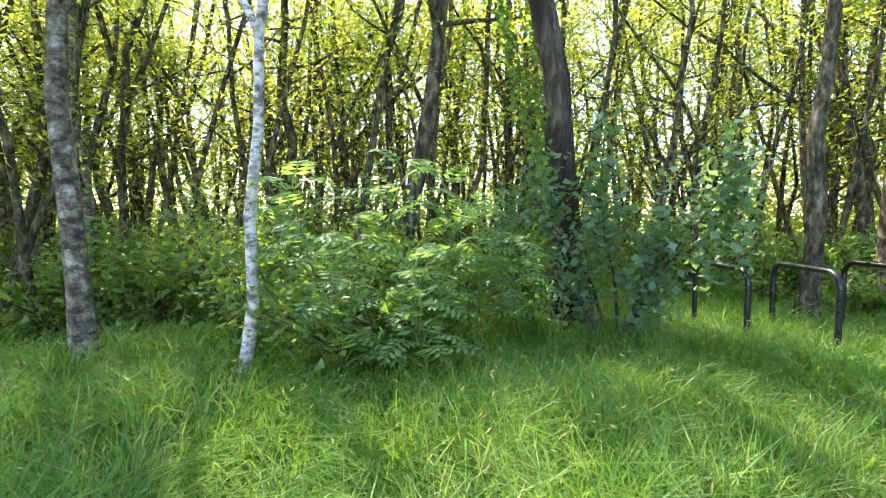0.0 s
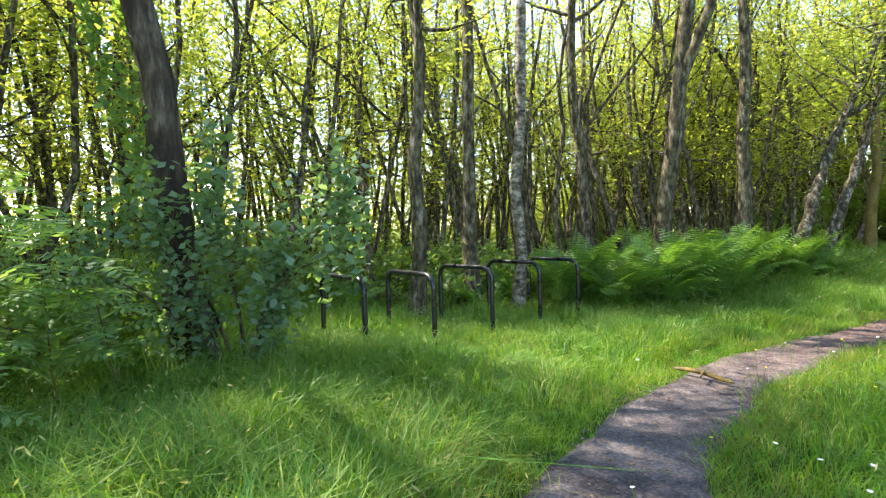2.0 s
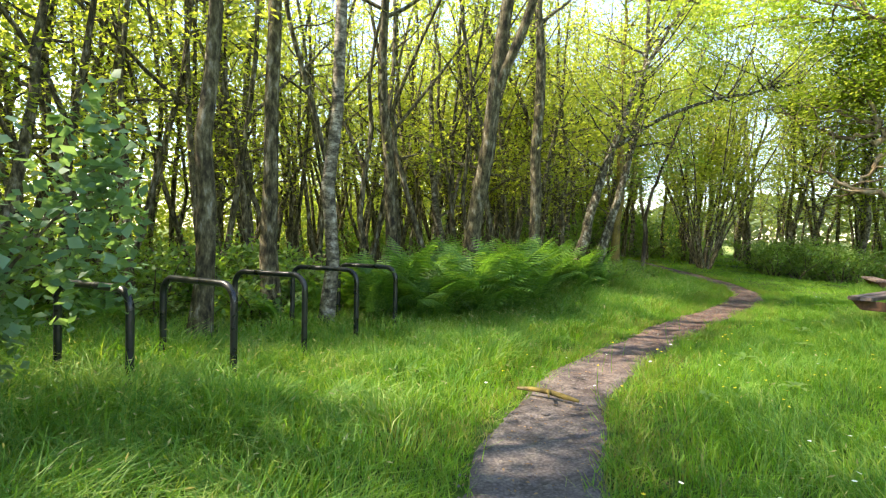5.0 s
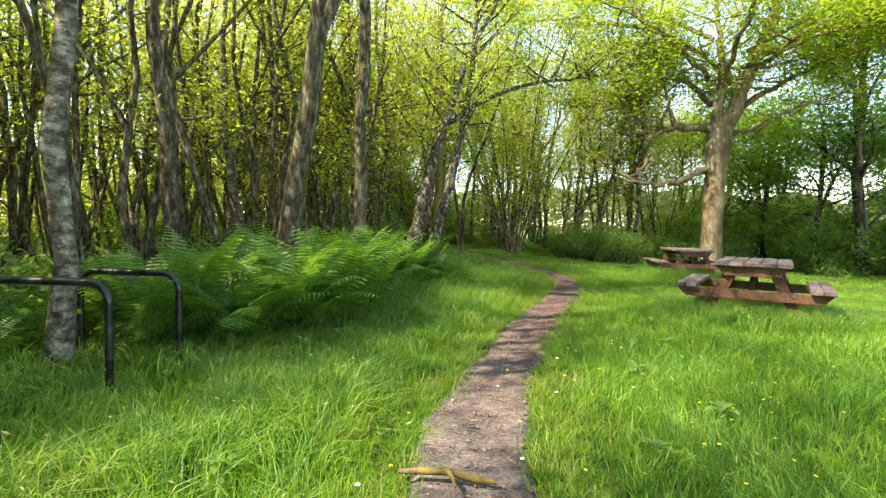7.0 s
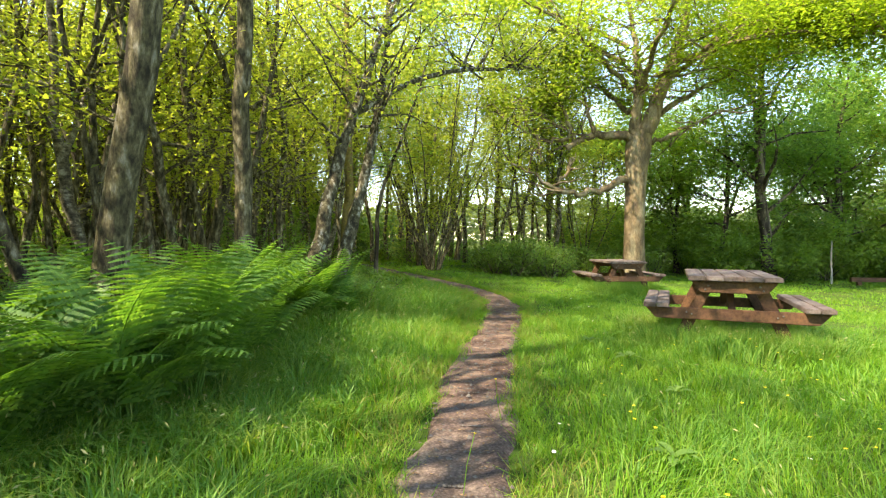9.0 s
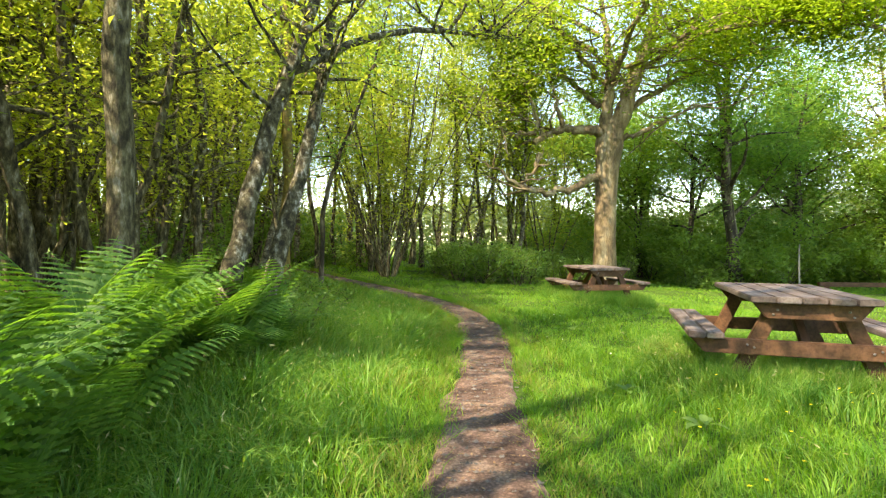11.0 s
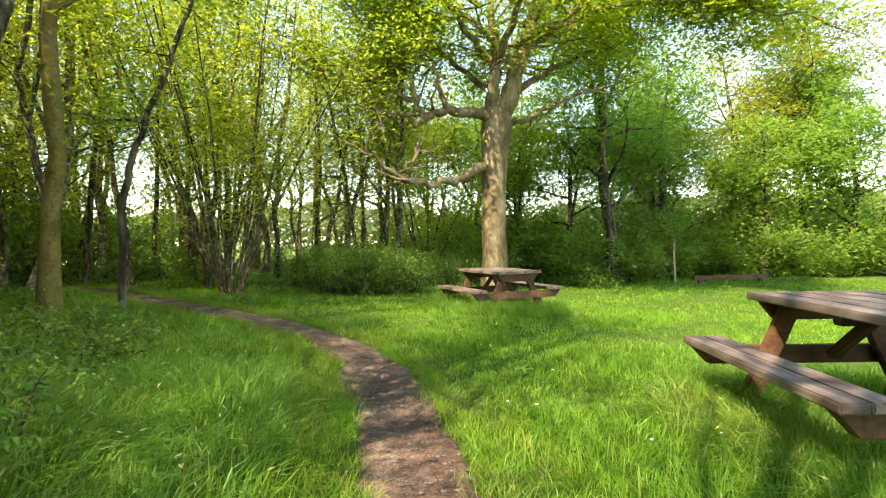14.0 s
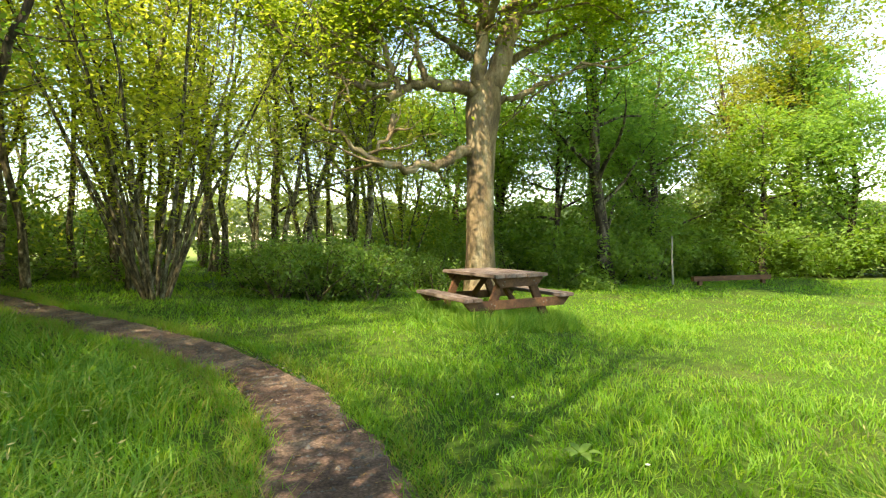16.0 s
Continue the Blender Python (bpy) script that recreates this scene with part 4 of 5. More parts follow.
def build_shrubs():
    rng = np.random.default_rng(91)
    make_shrub("hazel_shrub", rng, 1.5, 5.27, 0.36, 2.1, 3600, 0.085, M_LEAF_BLUE, "hazel shrub with rounded bluish green leaves by the old tree")
    hedge = [make_shrub("hedge_shrub", rng, 0, 0, 1.15, h, 3000, 0.15, M_LEAF_HEDGE, "dense dark green shrub of the clearing's hedge", group="hedge shrubs", simple=True) for h in (1.5, 1.9, 1.2)]
    spots = [(27.2, 2.4), (27.9, 0.6), (27.3, -0.9), (28.2, -2.6), (27.4, -4.0), (28.4, -5.6), (27.6, -7.2), (28.3, -8.8), (27.2, -10.2), (27.8, -11.9), (26.5, -13.2),
             (29.5, -1.0), (29.6, -4.2), (29.4, -7.4), (29.3, -10.4), (28.6, 3.8), (30.5, 5.2), (25.9, -0.3), (26.3, -2.2), (26.2, -12.0), (25.4, -14.6)]
    for k, (x, y) in enumerate(spots):
        m = pose(x, y, float(height(x, y)), 0, 0, 53 * k)
        if k < 3:
            hedge[k].matrix_basis = m
        else:
            copy_thing(hedge[k % 3], m)
    for k in range(15):
        x, y = 30.6 + 1.1 * math.sin(k * 2.1), -14.5 + 1.35 * k
        copy_thing(hedge[k % 3], pose(x, y, float(height(x, y)), 0, 0, 71 * k) @ Matrix.Diagonal((1.25, 1.25, 1.45, 1)))
    low = [make_shrub("undergrowth_shrub", rng, 0, 0, 0.65, h, 1300, 0.09, M_WEED, "low leafy undergrowth of the woodland floor", group="woodland undergrowth", simple=True) for h in (0.6, 0.9, 1.4)]
    n = 0
    for _ in range(4000):
        x, y = rng.uniform(-10, 20), rng.uniform(2, 17)
        edge = np.interp(x, [-10, -4, -2, 0.2, 2, 6, 9, 12, 16, 20], [2.5, 3.0, 4.2, 6.3, 7.6, 7.7, 8.0, 9.2, 11.2, 13])
        if y < edge or n >= 85:
            continue
        m = pose(x, y, float(height(x, y)), 0, 0, rng.uniform(0, 360))
        if n < 3:
            low[n].matrix_basis = m
        else:
            copy_thing(low[rng.integers(3)], m)
        n += 1
    for k in range(22):
        x, y = rng.uniform(20.5, 31), rng.uniform(3.8, 13)
        copy_thing(low[0], pose(x, y, float(height(x, y)), 0, 0, rng.uniform(0, 360)))
    for k, (x, y) in enumerate([(21.0, 13.4), (22.4, 14.2), (23.8, 13.6), (25.2, 14.8), (26.6, 13.9), (24.4, 16.0), (27.6, 15.4), (20.2, 14.6), (22.9, 15.8), (28.8, 14.4), (19.4, 13.6), (26.0, 16.8)]):
        copy_thing(low[1 + k % 2], pose(x, y, float(height(x, y)), 0, 0, 47 * k) @ Matrix.Diagonal((1.5, 1.5, 2.0, 1)))
    herb = [make_shrub("nettle_clump", rng, 0, 0, 0.5, h, 1100, 0.075, M_WEED, "soft green nettles and tall herbs before the meadow", "weed", "tall herbs before the meadow", True) for h in (0.55, 0.75, 0.95)]
    for k in range(48):
        x = rng.uniform(19.6, 25.5)
        y = rng.uniform(np.interp(x, [19.6, 22, 25.5], [5.2, 3.7, 1.5]), np.interp(x, [19.6, 25.5], [8.0, 7.0]))
        m = pose(x, y, float(height(x, y)), 0, 0, rng.uniform(0, 360))
        if k < 3:
            herb[k].matrix_basis = m
        else:
            copy_thing(herb[k % 3], m)
    for k, (x, y) in enumerate([(10.6, 7.2), (11.1, 7.7), (11.6, 7.3), (12.0, 8.0), (12.4, 7.5), (12.9, 8.2), (13.3, 7.6), (13.8, 8.4), (14.2, 8.0), (10.9, 6.8), (14.6, 8.7), (12.6, 8.8), (11.5, 8.4), (15.2, 9.6)]):
        copy_thing(herb[k % 2], pose(x, y, float(height(x, y)), 0, 0, 57 * k) @ Matrix.Diagonal((0.65, 0.65, 0.6, 1)))
    for k in range(12):
        x, y = rng.uniform(-4.5, 0.0), rng.uniform(3.9, 6.0)
        copy_thing(low[rng.integers(3)], pose(x, y, 0, 0, 0, rng.uniform(0, 360)))


build_shrubs()


# ferns and pinnate saplings
def frond_geo(rng, length, pairs, droop, broad, pinnae=True, lacy=False):
    """One arching frond along +x with paired, tapering leaflets that carry small lobes."""
    g = Geo()
    u = np.linspace(0, 1, 12)
    ang = radians(80) - droop * u ** 1.4
    st = np.cumsum(np.c_[np.cos(ang), 0 * u, np.sin(ang)], 0) * length / 12
    tube(g, st, np.linspace(0.006, 0.0015, 12), 4, cap=False)
    for k in range(pairs):
        t = 0.18 + 0.8 * (k + 0.5) / pairs
        p = np.array([np.interp(t, u, st[:, c]) for c in range(3)])
        d = np.array([np.interp(min(t + 0.05, 1), u, st[:, c]) for c in range(3)]) - p
        d /= np.linalg.norm(d) + 1e-9
        ln = broad * np.sin(np.pi * min(0.98, t * 0.82 + 0.16)) ** 0.8 * rng.uniform(0.85, 1.1)
        for s in (1, -1):
            out = np.array([0, s, 0]) * 0.93 + d * 0.3 - np.array([0, 0, 0.12])
            out /= np.linalg.norm(out)
            if lacy:
                m = 8
                for q in range(m):
                    f = (q + 0.4) / m
                    c = p + out * ln * f + np.array([0, 0, -0.12 * ln * f * f])
                    w = min(0.021, ln * 0.12) * (1 - 0.85 * f ** 1.6) + 0.002
                    e = out * ln * 0.95 / m
                    tipf = out * ln * 0.35 / m
                    g.add([c - d * w + tipf, c + e, c + d * w + tipf, c - e], [(0, 1, 2, 3)])
            elif pinnae:
                w = max(0.008, ln * 0.095)
                sag = np.array([0, 0, -0.1 * ln])
                g.add([p, p + out * ln * 0.3 - d * w + sag * 0.2, p + out * ln * 0.7 - d * w * 0.6 + sag * 0.6, p + out * ln + sag, p + out * ln * 0.7 + d * w * 0.6 + sag * 0.6, p + out * ln * 0.3 + d * w + sag * 0.2], [(0, 1, 2, 3, 4, 5)])
            else:
                w = ln * 0.17
                c = p + out * ln * 0.5
                g.add([p, c - d * w, p + out * ln, c + d * w], [(0, 1, 2, 3)])
    return g


def build_ferns():
    rng = np.random.default_rng(101)
    meshes = [frond_geo(rng, ln, 25, dr, 0.18).mesh("frond", M_FERN) for ln, dr in ((1.15, 1.35), (1.0, 1.75), (1.25, 1.15))]
    fine = [frond_geo(rng, ln, 20, dr, 0.20, lacy=True).mesh("frond", M_FERN) for ln, dr in ((1.1, 1.25), (0.9, 1.7), (1.15, 1.0))]

    def fern(x, y, scale, n, pool):
        f = tagged(new("fern"), "bracken fern with arching feathery green fronds", "fern", "ferns at the wood's edge")
        f.location = (x, y, float(height(x, y)) - 0.02)
        f.scale = (scale,) * 3
        for k in range(n):
            o = put("frond", pool[rng.integers(3)], None, f)
            o.matrix_basis = pose(0.03 * math.cos(k), 0.03 * math.sin(k), 0, rng.uniform(-14, 14), rng.uniform(-16, 14), k * 360 / n + rng.uniform(-20, 20))
    spots = [(5.9, 6.75), (6.3, 6.35), (6.6, 6.9), (6.9, 6.4), (7.3, 6.75), (7.5, 6.25), (7.8, 6.9), (8.0, 6.45), (8.3, 6.8), (8.45, 7.0), (8.6, 7.4), (9.1, 7.0), (5.6, 7.3), (6.2, 7.5), (7.0, 7.7), (7.9, 7.6), (9.0, 7.7), (9.5, 7.15), (9.55, 6.75), (10.0, 6.6), (6.0, 6.3), (6.6, 6.1), (7.1, 6.1), (5.5, 6.75), (7.2, 7.2), (8.2, 7.3)]
    for k, (x, y) in enumerate(spots):
        fern(x, y, rng.uniform(0.9, 1.2), 13, fine)
    for k in range(85):
        x = rng.uniform(-6, 14)
        y = np.interp(x, [-6, -2, 0.5, 2, 6, 9, 14], [3.6, 4.4, 6.4, 6.9, 7.5, 7.9, 9.6]) + rng.gamma(1.3, 0.9)
        fern(x, y, rng.uniform(0.5, 0.85), 8, meshes)
    # pinnate saplings at the start
    pin = [frond_geo(rng, ln, 8, dr, 0.12, False).mesh("leaf_spray", M_ROWAN) for ln, dr in ((0.55, 1.6), (0.45, 2.0))]
    for k, (x, y, h) in enumerate([(-0.3, 3.6, 1.5), (0.15, 3.9, 1.35), (0.5, 4.3, 1.2), (-0.6, 4.2, 1.7), (0.0, 4.6, 1.5), (0.35, 3.5, 0.9), (-0.1, 3.2, 1.0), (0.75, 4.8, 1.0), (-1.9, 4.3, 1.3)]):
        s = tagged(new("rowan_sapling"), "young rowan sapling with feathery blue-green leaves", "sapling", "saplings by the grass")
        s.location = (x, y, 0)
        g = Geo()
        st = curve((0, 0, -0.05), (rng.normal() * 0.15, rng.normal() * 0.15, 1), h, 8, rng, 0.07)
        tube(g, st, np.linspace(0.007, 0.003, 8), 5)
        put("stem", g, M_MOSSBARK, s, smooth=True)
        for n in range(22):
            o = put("leaf_spray", pin[n % 2], None, s)
            q = st[2 + n % 6]
            o.matrix_basis = pose(*q, rng.uniform(-20, 20), rng.uniform(0, 45), n * 137.5)


build_ferns()


# ---------------- grass ----------------
def build_grass():
    rng = np.random.default_rng(121)
    lines = np.array([p[1][:2] for p in PATH])
    short, tall, seeds, dry = Geo(), Geo(), Geo(), Geo()
    for lo, hi, per, width, grow in ((0.0, 2.4, 1900, 0.0032, 1.0), (2.4, 5.0, 1250, 0.0044, 0.95), (5.0, 10.0, 680, 0.0076, 0.9), (10.0, 21.0, 215, 0.0155, 0.85)):
        m = int(per * 46 * 34)
        x, y = rng.uniform(-9, 33, m), rng.uniform(-15, 17, m)
        d = np.full(m, 1e9)
        for a, b in lines:
            d = np.minimum(d, np.hypot(x - a, y - b))
        dp, side = off_path_fast(x, y)
        wood = np.interp(x, [-9, -4, -2, 0, 2, 6, 9, 12, 16, 20], [2.4, 3.0, 4.0, 5.6, 7.4, 7.0, 7.2, 8.8, 11, 13])
        keep = (d >= lo) & (d < hi) & (dp > 0.27 + 0.16 * rng.random(m) + 0.05 * np.sin(x * 6.1 + y * 4.7)) & (x > -6)
        keep &= ~((y > wood) & (rng.random(m) < 0.8))
        keep &= ~((y < -6) & (x < 8))
        keep &= (dp > 0.55) | (rng.random(m) < 0.55)
        x, y, dp, side = x[keep], y[keep], dp[keep], side[keep]
        n = len(x)
        clump = 0.5 + 0.5 * np.sin(x * 2.1 + 1.7 * np.sin(y * 1.3)) * np.sin(y * 2.4 + 1.1 * np.sin(x * 1.9))
        left = side > 0
        h = np.where(left, 0.25, 0.16)
        h = np.where(x < 3.2, 0.33, h)
        h = np.where(~left & (x > 12.0), 0.095, h)
        h = np.where(left & (x > 9.0), np.interp(x, [9, 11, 13.5], [0.32, 0.3, 0.2]), h)
        h = h * np.clip((dp - 0.2) / 0.6, 0.28, 1.0)
        h = h * (0.65 + 0.6 * clump) * rng.uniform(0.5, 1.35, n) * grow
        near_table = np.minimum(np.hypot((x - 11.25) / 1.2, y - 2.2), np.hypot(x - 18.1, y - 3.4))
        h = np.where(near_table < 1.2, np.maximum(h, rng.uniform(0.16, 0.36, n)), h)
        z = height(x, y) - 0.02
        a = rng.uniform(0, 2 * np.pi, n)
        sx, sy = np.cos(a), np.sin(a)
        lean = rng.normal(size=(n, 2)) * np.where(h > 0.2, 0.5, 0.4)[:, None]
        # tufts: neighbours lie the same way
        lay = 5.0 * np.sin(x * 1.7 + 2.2 * np.sin(y * 1.9)) + 4.0 * np.sin(y * 2.3 + 1.4 * np.sin(x * 2.9))
        lean += np.stack([np.cos(lay), np.sin(lay)], 1) * np.where(h > 0.2, 0.5, 0.3)[:, None]
        w = width * rng.uniform(0.6, 1.3, n)
        w = np.where(left & (h > 0.2), 1.35 * w, w)
        b0 = np.stack([x - sx * w, y - sy * w, z], 1)
        b1 = np.stack([x + sx * w, y + sy * w, z], 1)
        mid = np.stack([x + lean[:, 0] * h * 0.4, y + lean[:, 1] * h * 0.4, z + h * 0.6], 1)
        off = np.stack([sx * w * 0.75, sy * w * 0.75, 0 * w], 1)
        tip = np.stack([x + lean[:, 0] * h * 1.35, y + lean[:, 1] * h * 1.35, z + h * (1.0 - 0.25 * np.hypot(*lean.T))], 1)
        v = np.stack([b0, b1, mid + off, mid - off, tip], 1)
        long = (h > 0.2)
        worn = (dp < 0.9 - 0.5 * rng.random(n)) & (rng.random(n) < 0.45) & (clump > 0.35)
        for sel, g in ((~long & ~worn, short), (long & ~worn, tall), (worn, dry)):
            k = int(sel.sum())
            if k:
                base = 5 * np.arange(k)[:, None]
                if lo < 4:
                    g.add(v[sel].reshape(-1, 3), np.zeros((0, 4), int))
                    g.f.append(base + np.array([0, 1, 2, 3]) + g.n - 5 * k)
                    g.f.append(base + np.array([3, 2, 4]) + g.n - 5 * k)
                else:
                    g.add(v[sel][:, [0, 1, 4]].reshape(-1, 3), np.arange(3 * k).reshape(-1, 3))
        # seed heads stand over the long grass
        pick = long & (rng.random(n) < (0.05 if lo < 5 else 0.02))
        if pick.any():
            leaves(seeds, tip[pick] + (0, 0, 0.02), 0.036, rng, flat=-0.3, long=4.5)
    # ragged fringe that hangs over the path's edges
    tang = np.gradient(LINE, axis=0)
    tang /= np.linalg.norm(tang, axis=1)[:, None]
    n = 46000
    k = rng.integers(20, len(LINE) - 20, n)
    wide = np.interp(LINE[k, 0], [1, 3.5, 6, 9], [1.35, 1.25, 1.0, 1.0])
    off = (0.37 * wide + 0.05 * np.sin(k * 0.43) + 0.03 * np.sin(k * 1.7) + np.abs(rng.normal(size=n)) * 0.09 - 0.05) * rng.choice([-1, 1], n)
    x, y = LINE[k, 0] - tang[k, 1] * off + rng.normal(size=n) * 0.05, LINE[k, 1] + tang[k, 0] * off + rng.normal(size=n) * 0.05
    h, a, d = rng.uniform(0.03, 0.11, n), rng.uniform(0, 2 * np.pi, n), rng.normal(size=(n, 2)) * 0.7
    z = height(x, y) - 0.005
    w = 0.0035
    v = np.stack([np.stack([x - w * np.cos(a), y - w * np.sin(a), z], 1), np.stack([x + w * np.cos(a), y + w * np.sin(a), z], 1), np.stack([x + d[:, 0] * h, y + d[:, 1] * h, z + h], 1)], 1)
    straw = (rng.random(n) < 0.4) & (np.sin(x * 3.1) + np.sin(y * 4.3 + x) > -0.6)
    for sel, g in ((straw, dry), (~straw, short)):
        g.add(v[sel].reshape(-1, 3), np.arange(3 * int(sel.sum())).reshape(-1, 3))
    # tufts that stand up round the tables' feet, and a flattened straw patch under a bench
    for cx, cy, turn in ((11.25, 2.2, -5.5), (18.1, 3.4, 20.0)):
        for end in (-0.69, 0.69, 0.0):
            n = 4200 if end else 1500
            lx, ly = end * 1.12 + rng.normal(size=n) * (0.15 if end else 0.5), rng.uniform(-0.85, 0.85, n)
            c, s = math.cos(radians(turn)), math.sin(radians(turn))
            x, y = cx + c * lx - s * ly, cy + s * lx + c * ly
            h = rng.uniform(0.16, 0.34, n)
            a = rng.uniform(0, 2 * np.pi, n)
            d = rng.normal(size=(n, 2)) * 0.4
            w = 0.005
            z = height(x, y) - 0.02
            v = np.stack([np.stack([x - w * np.cos(a), y - w * np.sin(a), z], 1), np.stack([x + w * np.cos(a), y + w * np.sin(a), z], 1), np.stack([x + d[:, 0] * h, y + d[:, 1] * h, z + h], 1)], 1)
            tall.add(v.reshape(-1, 3), np.arange(3 * n).reshape(-1, 3))
    n = 900
    x, y = 11.66 + rng.normal(size=n) * 0.22, 3.06 + rng.normal(size=n) * 0.12
    a, ln = rng.uniform(0, 2 * np.pi, n), rng.uniform(0.08, 0.2, n)
    z = rng.uniform(0.03, 0.12, n)
    v = np.stack([np.stack([x, y, z], 1), np.stack([x + 0.006 * np.sin(a), y - 0.006 * np.cos(a), z + 0.004], 1), np.stack([x + ln * np.cos(a), y + ln * np.sin(a), z + rng.normal(size=n) * 0.02], 1)], 1)
    dry.add(v.reshape(-1, 3), np.arange(3 * n).reshape(-1, 3))
    tagged(put("grass", short, M_GRASS), "fresh green meadow grass of the clearing", "grass", kind="stuff")
    tagged(put("long_grass", tall, M_GRASS_LONG), "long uncut grass beside the path and wood", "grass", kind="stuff")
    tagged(put("dry_grass", dry, M_DRY), "short straw-coloured grass along the path edge", "grass", kind="stuff")
    tagged(put("grass_seed_heads", seeds, M_SEED), "pale seed heads over the long grass", "grass", kind="stuff")


def off_path_fast(x, y):
    """The same as off_path, by cells of a quarter metre."""
    cell = 0.25
    gx, gy = np.arange(-10, 34, cell), np.arange(-16, 18, cell)
    X, Y = np.meshgrid(gx, gy, indexing="ij")
    d, s = off_path(X.ravel(), Y.ravel())
    sd = (d * s).reshape(X.shape)
    fx, fy = (x + 10) / cell, (y + 16) / cell
    i, j = np.clip(fx.astype(int), 0, len(gx) - 2), np.clip(fy.astype(int), 0, len(gy) - 2)
    fx, fy = fx - i, fy - j
    v = sd[i, j] * (1 - fx) * (1 - fy) + sd[i + 1, j] * fx * (1 - fy) + sd[i, j + 1] * (1 - fx) * fy + sd[i + 1, j + 1] * fx * fy
    return np.abs(v), np.sign(v)


build_grass()


# ---------------- cycle stands ----------------
def build_stands():
    """Bent steel hoops; each one a tube with two uprights."""
    feet = [((2.58, 5.22), (2.27, 6.02)), ((3.23, 5.22), (2.96, 6.06)), ((4.03, 5.74), (3.68, 6.50)), ((4.79, 6.11), (4.46, 6.92)), ((5.42, 6.30), (5.13, 7.08))]
    for (ax, ay), (bx, by) in feet:
        t = tagged(new("cycle_stand"), "black coated steel hoop cycle stand in long grass", "bicycle stand", "row of cycle stands")
        t.location = ((ax + bx) / 2, (ay + by) / 2, 0)
        w = math.hypot(bx - ax, by - ay) / 2
        t.rotation_euler = (0, 0, math.atan2(by - ay, bx - ax))
        H, R, r = 0.77, 0.13, 0.026
        arc = [(w - R + R * math.sin(a), 0, H - R + R * math.cos(a)) for a in np.linspace(0, math.pi / 2, 9)]
        top = Geo()
        tube(top, [(-x, 0, z) for x, _, z in arc[::-1]] + arc, [r] * 18, 14)
        put("top_bar", top, M_STEEL, t, smooth=True)
        for s in (-1, 1):
            g = Geo()
            tube(g, [(s * w, 0, -0.15), (s * w, 0, 0.3), (s * w, 0, H - R + 0.001)], [r] * 3, 14)
            put("upright", g, M_STEEL, t, smooth=True)
            c = Geo()
            tube(c, [(s * w, 0, 0.0), (s * w, 0, 0.012), (s * w, 0, 0.02)], [0.055, 0.055, 0.03], 14)
            put("base_collar", c, M_STEEL, t, smooth=True)


build_stands()


# ---------------- picnic tables ----------------
def board(name, parent, ends, material, chamfer=0.008, label=""):
    """A prism from a flat outline of (y, z) corners, from x0 to x1, with bevelled edges."""
    (x0, x1), outline = ends
    bm = bmesh.new()
    a = [bm.verts.new((x0, y, z)) for y, z in outline]
    b = [bm.verts.new((x1, y, z)) for y, z in outline]
    n = len(outline)
    bm.faces.new(a[::-1])
    bm.faces.new(b)
    for i in range(n):
        bm.faces.new((a[i], a[(i + 1) % n], b[(i + 1) % n], b[i]))
    bmesh.ops.recalc_face_normals(bm, faces=bm.faces)
    bmesh.ops.bevel(bm, geom=list(bm.edges), offset=chamfer, segments=2, affect="EDGES")
    me = bpy.data.meshes.new(name)
    bm.to_mesh(me)
    bm.free()
    me.materials.append(material)
    return put(name, me, None, parent, label)


def bolt(parent, x, y, z):
    g = Geo()
    tube(g, [(x + 0.012, y, z), (x - 0.004, y, z), (x - 0.008, y, z)], [0.010, 0.010, 0.006], 8)
    put("bolt", g, M_BOLT, parent, smooth=True)


